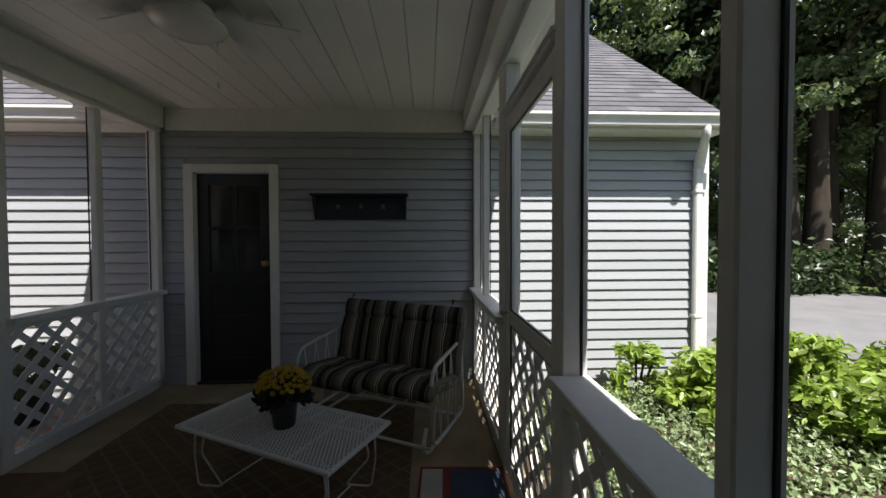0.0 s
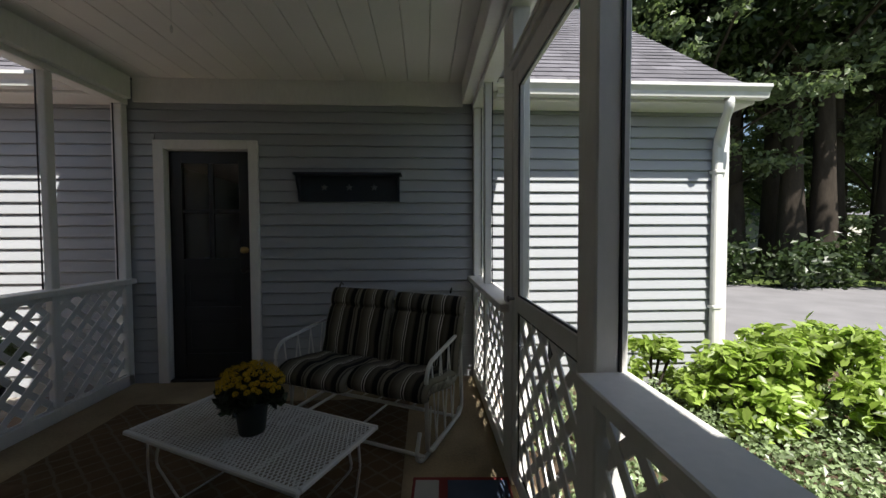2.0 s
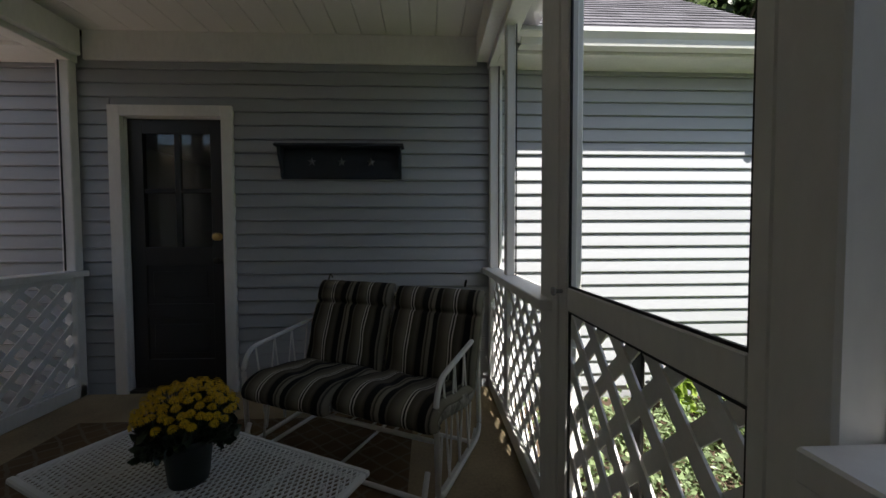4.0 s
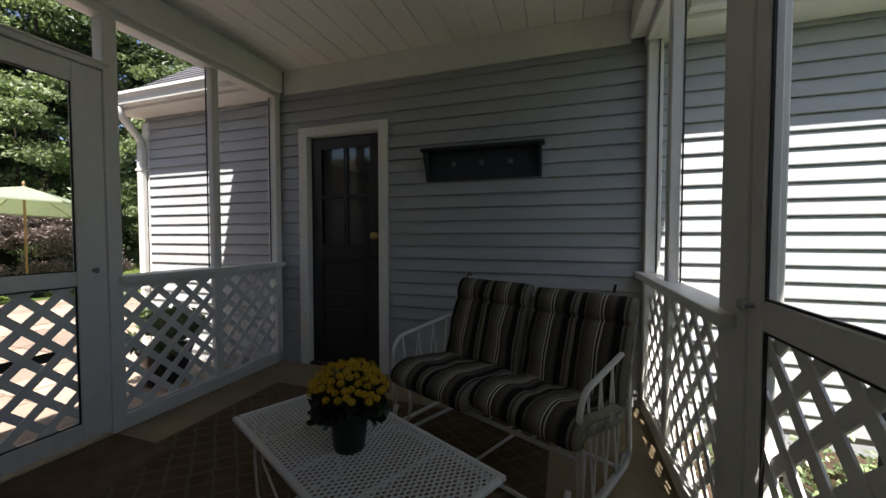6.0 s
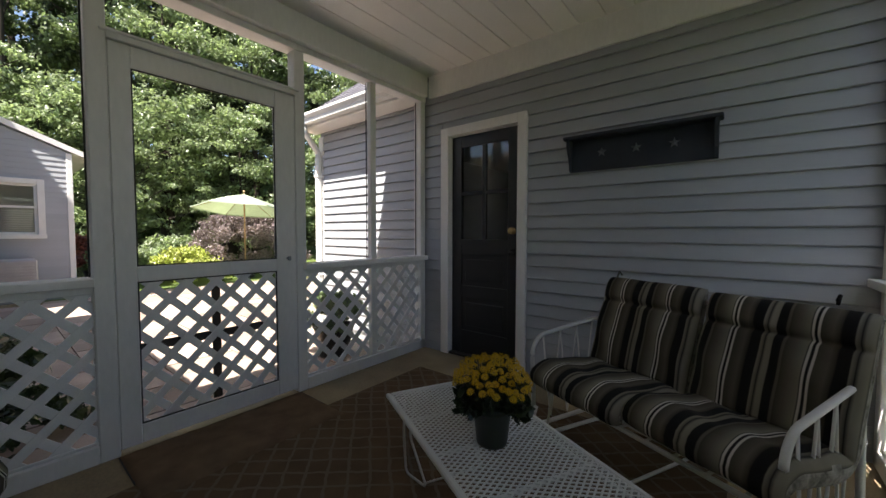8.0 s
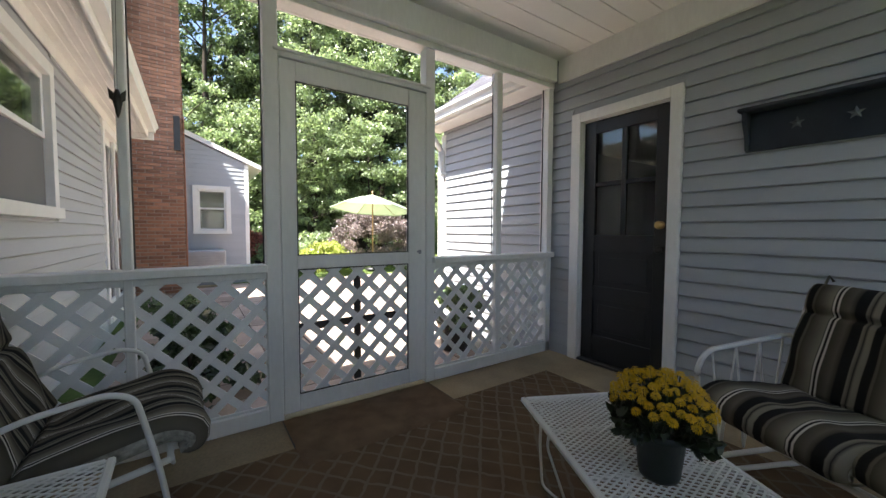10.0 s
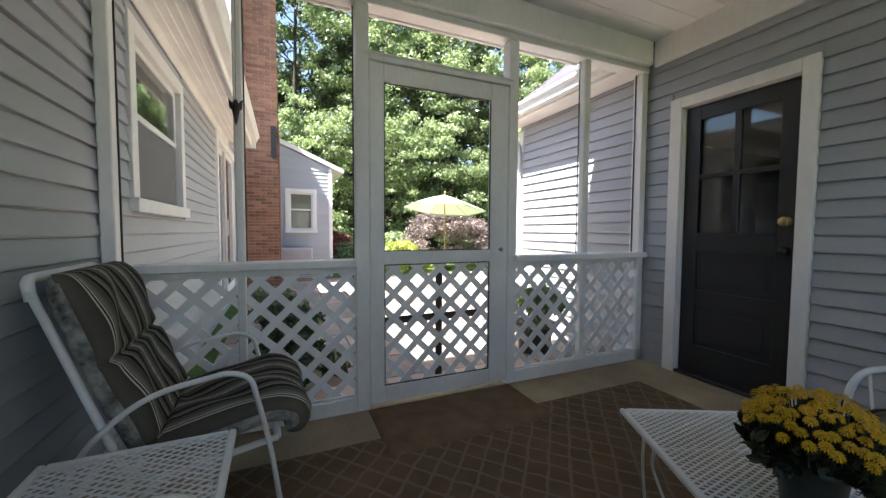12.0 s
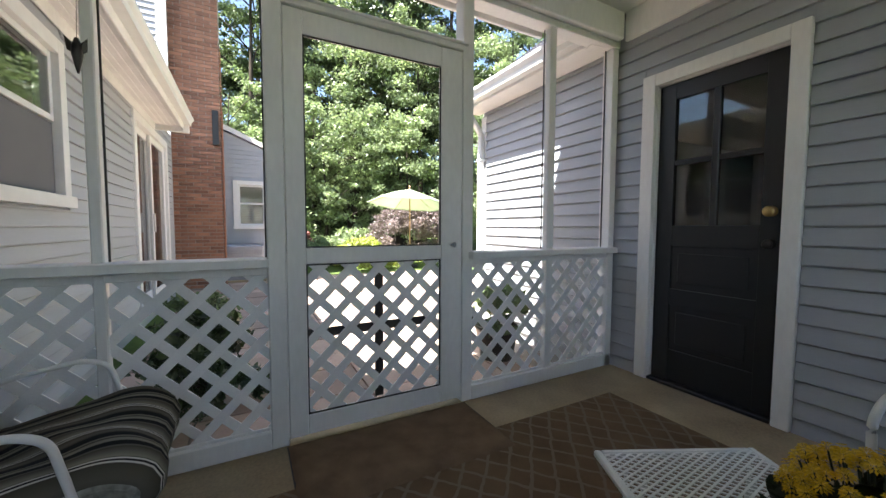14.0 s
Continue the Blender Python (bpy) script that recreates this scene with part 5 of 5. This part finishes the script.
def glider():
    """Two-seat glider: local x along its width, y towards its back."""
    g = group("glider_loveseat", "white metal glider loveseat with striped brown cushions", "sofa", (-0.255, 2.616, 0.0), -25.8)
    g.matrix_basis = g.matrix_basis @ Matrix.Diagonal((1.04, 0.95, 0.95, 1))
    W = 1.07
    r = 0.0125
    for s in (-1, 1):
        x = s * W / 2
        tube("arm_frame", [(x, 0.02, 0.1), (x, 0.0, 0.52), (x, 0.05, 0.60), (x, 0.5, 0.66), (x, 0.56, 0.645), (x, 0.6, 0.12), (x, 0.55, 0.075), (x, 0.07, 0.06), (x, 0.02, 0.1)], r, METAL_WHITE, g, bend=0.06, flat=1.0)
        zig = []
        for k in range(7):
            y = 0.08 + 0.067 * k
            zig.append((x, y, 0.60 + 0.045 * (k / 6) if k % 2 == 0 else 0.09))
        tube("arm_zigzag", zig, 0.005, METAL_WHITE, g, bend=0.012, sides=6)
        tube("back_post", [(x * 0.96, 0.44, 0.32), (x * 0.96, 0.52, 0.6), (x * 0.96, 0.6, 0.86)], 0.011, METAL_WHITE, g, bend=0.1)
        tube("runner", [(x * 0.93, 0.0, 0.20), (x * 0.93, -0.05, 0.07), (x * 0.93, 0.02, 0.014), (x * 0.93, 0.6, 0.014), (x * 0.93, 0.66, 0.07)], r, METAL_WHITE, g, bend=0.05)
        tube("hanger", [(x * 0.95, 0.1, 0.06), (x * 0.95, 0.13, 0.3)], 0.006, METAL_WHITE, g, sides=6)
    for y, z, q in ((0.02, 0.33, 0.011), (0.02, 0.05, 0.011), (0.45, 0.30, 0.011), (0.6, 0.86, 0.011), (0.55, 0.05, 0.011)):
        tube("crossbar", [(-W / 2 * 0.96, y, z), (W / 2 * 0.96, y, z)], q, METAL_WHITE, g)
    tube("crossbar", [(0, 0.02, 0.05), (0, 0.55, 0.05)], 0.008, METAL_WHITE, g)
    for k in range(9):
        x = -0.44 + 0.11 * k
        tube("seat_strap", [(x, 0.02, 0.335), (x, 0.24, 0.32), (x, 0.45, 0.305)], 0.008, METAL_WHITE, g, sides=6, flat=0.3)
        tube("back_strap", [(x, 0.45, 0.31), (x, 0.6, 0.86)], 0.008, METAL_WHITE, g, sides=6, flat=0.3)
    for k, s in enumerate((-1, 1)):
        x = s * 0.256
        seat = [(-0.02 + 0.035 * k, 0.37 + 0.02 * k), (-0.045 + 0.035 * k, 0.41 + 0.025 * k), (0.03 + 0.03 * k, 0.44 + 0.02 * k), (0.37, 0.395), (0.445, 0.405), (0.505, 0.61), (0.595, 0.88 + 0.012 * (1 - k)), (0.615, 0.912 + 0.012 * (1 - k))]
        cushion("cushion", 0.525, seat, 0.12, ((0.47, 0.3), (0.86, 0.3)), g, pose(x + 0.035, 0, 0, 0, 0, -1.5 * s), seed=3 + k)
        tube("tie", [(x + 0.2 * s, 0.6, 0.93), (x + 0.2 * s, 0.62, 0.965), (x + 0.19 * s, 0.63, 0.94)], 0.006, CLOTH, g, sides=5)


glider()


def lounge_chair():
    """High-backed porch chair: local y points to its front."""
    c = group("porch_chair", "white metal armchair with striped brown cushions", "chair", (-1.873, 0.52, 0.0), 3)
    c.matrix_basis = c.matrix_basis @ Matrix.Scale(0.98, 4)
    W = 0.58
    for s in (-1, 1):
        x = s * W / 2
        tube("arm_leg", [(x, 0.34, 0.0), (x, 0.30, 0.3), (x, 0.24, 0.57), (x, 0.17, 0.60), (x, -0.08, 0.56), (x, -0.26, 0.4), (x, -0.3, 0.2)], 0.014, METAL_WHITE, c, bend=0.1, flat=0.7)
        tube("side_frame", [(x * 0.93, 0.33, 0.31), (x * 0.93, -0.12, 0.24), (x * 0.93, -0.35, 0.93)], 0.013, METAL_WHITE, c, bend=0.12)
        tube("back_leg", [(x, -0.02, 0.28), (x, -0.32, 0.0)], 0.012, METAL_WHITE, c)
    for y, z in ((0.33, 0.31), (-0.14, 0.245), (-0.3, 0.2)):
        tube("crossbar", [(-W / 2 * 0.93, y, z), (W / 2 * 0.93, y, z)], 0.011, METAL_WHITE, c)
    tube("top_rail", [(-W / 2 * 0.93, -0.345, 0.90), (-W / 2 * 0.90, -0.36, 0.965), (W / 2 * 0.90, -0.36, 0.965), (W / 2 * 0.93, -0.345, 0.90)], 0.016, METAL_WHITE, c, bend=0.05)
    for k in range(6):
        x = -0.2 + 0.08 * k
        tube("seat_strap", [(x, 0.33, 0.345), (x, -0.08, 0.285), (x, -0.335, 0.9)], 0.008, METAL_WHITE, c, bend=0.05, sides=6, flat=0.3)
    pad = [(0.36, 0.325), (0.405, 0.375), (0.33, 0.415), (-0.02, 0.345), (-0.09, 0.37), (-0.19, 0.62), (-0.285, 0.93), (-0.295, 0.98)]
    cushion("cushion", 0.58, pad, 0.155, ((0.45, 0.24), (0.735, 0.24)), c, pose(0, 0.0, 0.0), seed=11, flip=-1, below=0.55, cloth=FINE_CLOTH)


lounge_chair()


def mum_pot():
    p = group("flower_pot", "yellow chrysanthemums in a dark green pot on the table", "plant", (-0.57, 2.12, 0.368))
    lathe("pot", [(0.055, 0.0), (0.058, 0.01), (0.07, 0.125), (0.078, 0.13), (0.08, 0.15), (0.074, 0.152), (0.07, 0.135)], POT, p)
    rnd = random.Random(9)
    blobs = []
    for _ in range(46):
        a, e = rnd.random() * 6.28, math.sqrt(rnd.random())
        blobs.append(((0.125 * e * math.cos(a), 0.125 * e * math.sin(a), 0.135 + 0.135 * math.sqrt(1 - 0.85 * e * e) * rnd.uniform(0.25, 1)), (0.04, 0.04, 0.035)))
    leaves("foliage", blobs, 2300, 0.021, LEAF_MUM, p, 33, fine=True)
    heads = []
    for _ in range(105):
        for _try in range(40):
            a, e = rnd.random() * 6.28, math.sqrt(rnd.random())
            pos = Vector((0.143 * e * math.cos(a), 0.143 * e * math.sin(a), 0.185 + 0.125 * math.sqrt(1 - 0.9 * e * e) + rnd.uniform(-0.015, 0.015)))
            if all((pos - q).length > 0.021 for q in heads):
                heads.append(pos)
                break
    meshes = []
    for k in range(3):
        v, f = [], []
        for ring, (n, r0, r1, h0, h1) in enumerate(((13, 0.003, 0.016, 0.001, -0.001), (11, 0.002, 0.0135, 0.005, 0.006), (8, 0.001, 0.009, 0.009, 0.012))):
            for i in range(n):
                a = 6.2832 * (i + 0.3 * ring + 0.1 * k) / n
                b = 2.6 / n
                j = len(v)
                v += [(r0 * math.cos(a), r0 * math.sin(a), h0), (0.75 * r1 * math.cos(a - b), 0.75 * r1 * math.sin(a - b), (h0 + h1) / 2 + 0.002), (r1 * math.cos(a), r1 * math.sin(a), h1), (0.75 * r1 * math.cos(a + b), 0.75 * r1 * math.sin(a + b), (h0 + h1) / 2 + 0.002)]
                f.append((j, j + 1, j + 2, j + 3))
        me = bpy.data.meshes.new("flower_head")
        me.from_pydata(v, [], f)
        me.materials.append(PETAL)
        meshes.append(me)
    for pos in heads:
        h = new("flower_head", meshes[rnd.randrange(3)])
        h.parent = p
        tilt = Vector((pos.x * 2.2 + rnd.uniform(-0.1, 0.1), pos.y * 2.2 + rnd.uniform(-0.1, 0.1), 0.55))
        h.matrix_basis = Matrix.Translation(pos) @ tilt.to_track_quat("Z", "Y").to_matrix().to_4x4()
        tube("flower_stem", [(pos.x * 0.3, pos.y * 0.3, 0.14), (pos.x * 0.8, pos.y * 0.8, pos.z * 0.75), pos], 0.0018, LEAF_MUM, p, sides=4)


mum_pot()


def wall_shelf():
    s = group("wall_shelf", "dark navy wooden wall shelf with three tin stars", "shelf", (-0.42, WALL_N - 0.017, 1.60))
    box("backboard", (-0.442, -0.018, -0.01), (0.442, 0.0, 0.215), NAVY, s)
    box("ledge", (-0.463, -0.11, 0.213), (0.463, 0.002, 0.235), NAVY, s, bevel=0.006)
    for x in (-0.442, 0.422):
        raw("bracket", [(x, 0, 0.0), (x, -0.03, 0.0), (x, -0.035, 0.06), (x, -0.09, 0.16), (x, -0.095, 0.213), (x, 0, 0.213), (x + 0.02, 0, 0.0), (x + 0.02, -0.03, 0.0), (x + 0.02, -0.035, 0.06), (x + 0.02, -0.09, 0.16), (x + 0.02, -0.095, 0.213), (x + 0.02, 0, 0.213)], [(5, 4, 3, 2, 1, 0), (6, 7, 8, 9, 10, 11)] + [(i, (i + 1) % 6, 6 + (i + 1) % 6, 6 + i) for i in range(6)], NAVY, s)
    for x in (-0.217, 0.0, 0.217):
        pts = [(0.035 if k % 2 == 0 else 0.015, math.pi / 2 + k * math.pi / 5) for k in range(10)]
        v = [(x, -0.03, 0.115)] + [(x + r * math.cos(a), -0.02, 0.115 + r * math.sin(a)) for r, a in pts]
        raw("tin_star", v, [(0, 1 + (k + 1) % 10, 1 + k) for k in range(10)], TIN, s, "small grey tin star")


wall_shelf()


def ceiling_fan():
    f = group("ceiling_fan", "white ceiling fan with a frosted bowl light", "fan", (-1.02, 2.08, CEIL))
    lathe("canopy", [(0.07, 0.0), (0.07, -0.02), (0.03, -0.06)], METAL_WHITE, f)
    lathe("motor", [(0.03, -0.03), (0.12, -0.035), (0.135, -0.06), (0.12, -0.095), (0.05, -0.108)], METAL_WHITE, f)
    lathe("bowl", [(0.09, -0.105), (0.178, -0.11), (0.185, -0.118), (0.178, -0.13), (0.14, -0.155), (0.07, -0.172), (0.005, -0.175)], FROST, f, "frosted glass bowl")
    for k in range(5):
        a = radians(72 * k + 20)
        m = pose(0, 0, -0.062, 0, 0, math.degrees(a)) @ pose(0, 0, 0, 10, 0, 0)
        box("blade", (0.16, -0.06, -0.004), (0.55, 0.06, 0.004), METAL_WHITE, f, bevel=0.003, m=m)
        box("blade_arm", (0.09, -0.02, -0.006), (0.2, 0.02, 0.0), METAL_WHITE, f, bevel=0.002, m=m)
    tube("pull_chain", [(0.10, 0.09, -0.1), (0.10, 0.09, -0.385)], 0.0018, METAL_WHITE, f, sides=5)
    lathe("chain_bob", [(0.003, -0.385), (0.007, -0.40), (0.004, -0.42)], METAL_WHITE, f, at=(0.10, 0.09, 0), sides=8)


ceiling_fan()
hook = lathe("ceiling_hook", [(0.018, 0.0), (0.018, -0.012), (0.008, -0.02), (0.005, -0.03)], METAL_WHITE, at=(-0.762, 2.21, CEIL), sides=12)
tagged(hook, "small white hook on the plank ceiling", "hook")

# floor coverings
rug = box("rug", (-1.96, 0.62, 0.0), (0.12, 3.25, 0.009), RUG, bevel=0.003)
tagged(rug, "brown woven rug with a pale trellis pattern", "rug")
coir_mat = group("doormat", "thick brown coir doormat inside the screen door", "doormat", (-2.03, 1.845, 0.0))
box("backing", (-0.255, -0.50, 0.001), (0.255, 0.50, 0.008), BEAD, coir_mat, "black rubber backing", bevel=0.002)
bm = bmesh.new()
nx, ny = 26, 50
grid = [[bm.verts.new((-0.25 + 0.5 * i / nx + 0.006 * noise.noise((i * 0.9, j * 0.9, 1.0)), -0.495 + 0.99 * j / ny + 0.006 * noise.noise((i * 0.9, j * 0.9, 7.0)), 0.0085 + (0.0 if i in (0, nx) or j in (0, ny) else 0.012 + 0.003 * noise.noise((i * 0.7, j * 0.7, 3.0))))) for j in range(ny + 1)] for i in range(nx + 1)]
for i in range(nx):
    for j in range(ny):
        bm.faces.new((grid[i][j], grid[i + 1][j], grid[i + 1][j + 1], grid[i][j + 1]))
part("mat_face", bm, COIR, coir_mat, "brown coir pile", smooth=True)
flag_mat = group("doormat", "red, white and blue doormat by the screen door", "doormat", (0.405, 1.855, 0.0), -3)
box("mat_base", (-0.25, -0.42, 0.001), (0.25, 0.42, 0.010), MAT_RED, flag_mat, "red border")
box("field", (-0.235, -0.39, 0.0105), (-0.115, 0.39, 0.0125), MAT_WHITE, flag_mat, "white field", bevel=0)
box("field", (-0.07, -0.39, 0.0105), (0.235, 0.39, 0.0125), MAT_BLUE, flag_mat, "blue field", bevel=0)
bird = group("hanging_ornament", "small dark wind ornament hung from the header", "ornament", (-2.215, 0.68, 1.69))
lathe("body", [(0.003, -0.075), (0.010, -0.045), (0.017, -0.01), (0.016, 0.018), (0.006, 0.048)], BRONZE, bird, sides=10)
for s in (-1, 1):
    raw("vane", [(0, 0, 0.02), (0.008, s * 0.032, 0.05), (0.0, s * 0.028, 0.005), (0, 0, -0.02), (0.006, 0, 0.0)], [(0, 1, 4), (1, 2, 4), (2, 3, 4), (3, 0, 4), (0, 3, 2, 1)], BRONZE, bird)
tube("thread", [(0, 0, 0.045), (-0.075, 0, 0.725)], 0.001, BRONZE, bird, sides=4)
dish = lathe("dish", [(0.05, 0.0), (0.06, 0.004), (0.105, 0.026), (0.108, 0.03), (0.1, 0.028), (0.055, 0.008)], FROST, at=(-1.07, 0.60, 0.419))
tagged(dish, "shallow white dish on the side table", "dish")
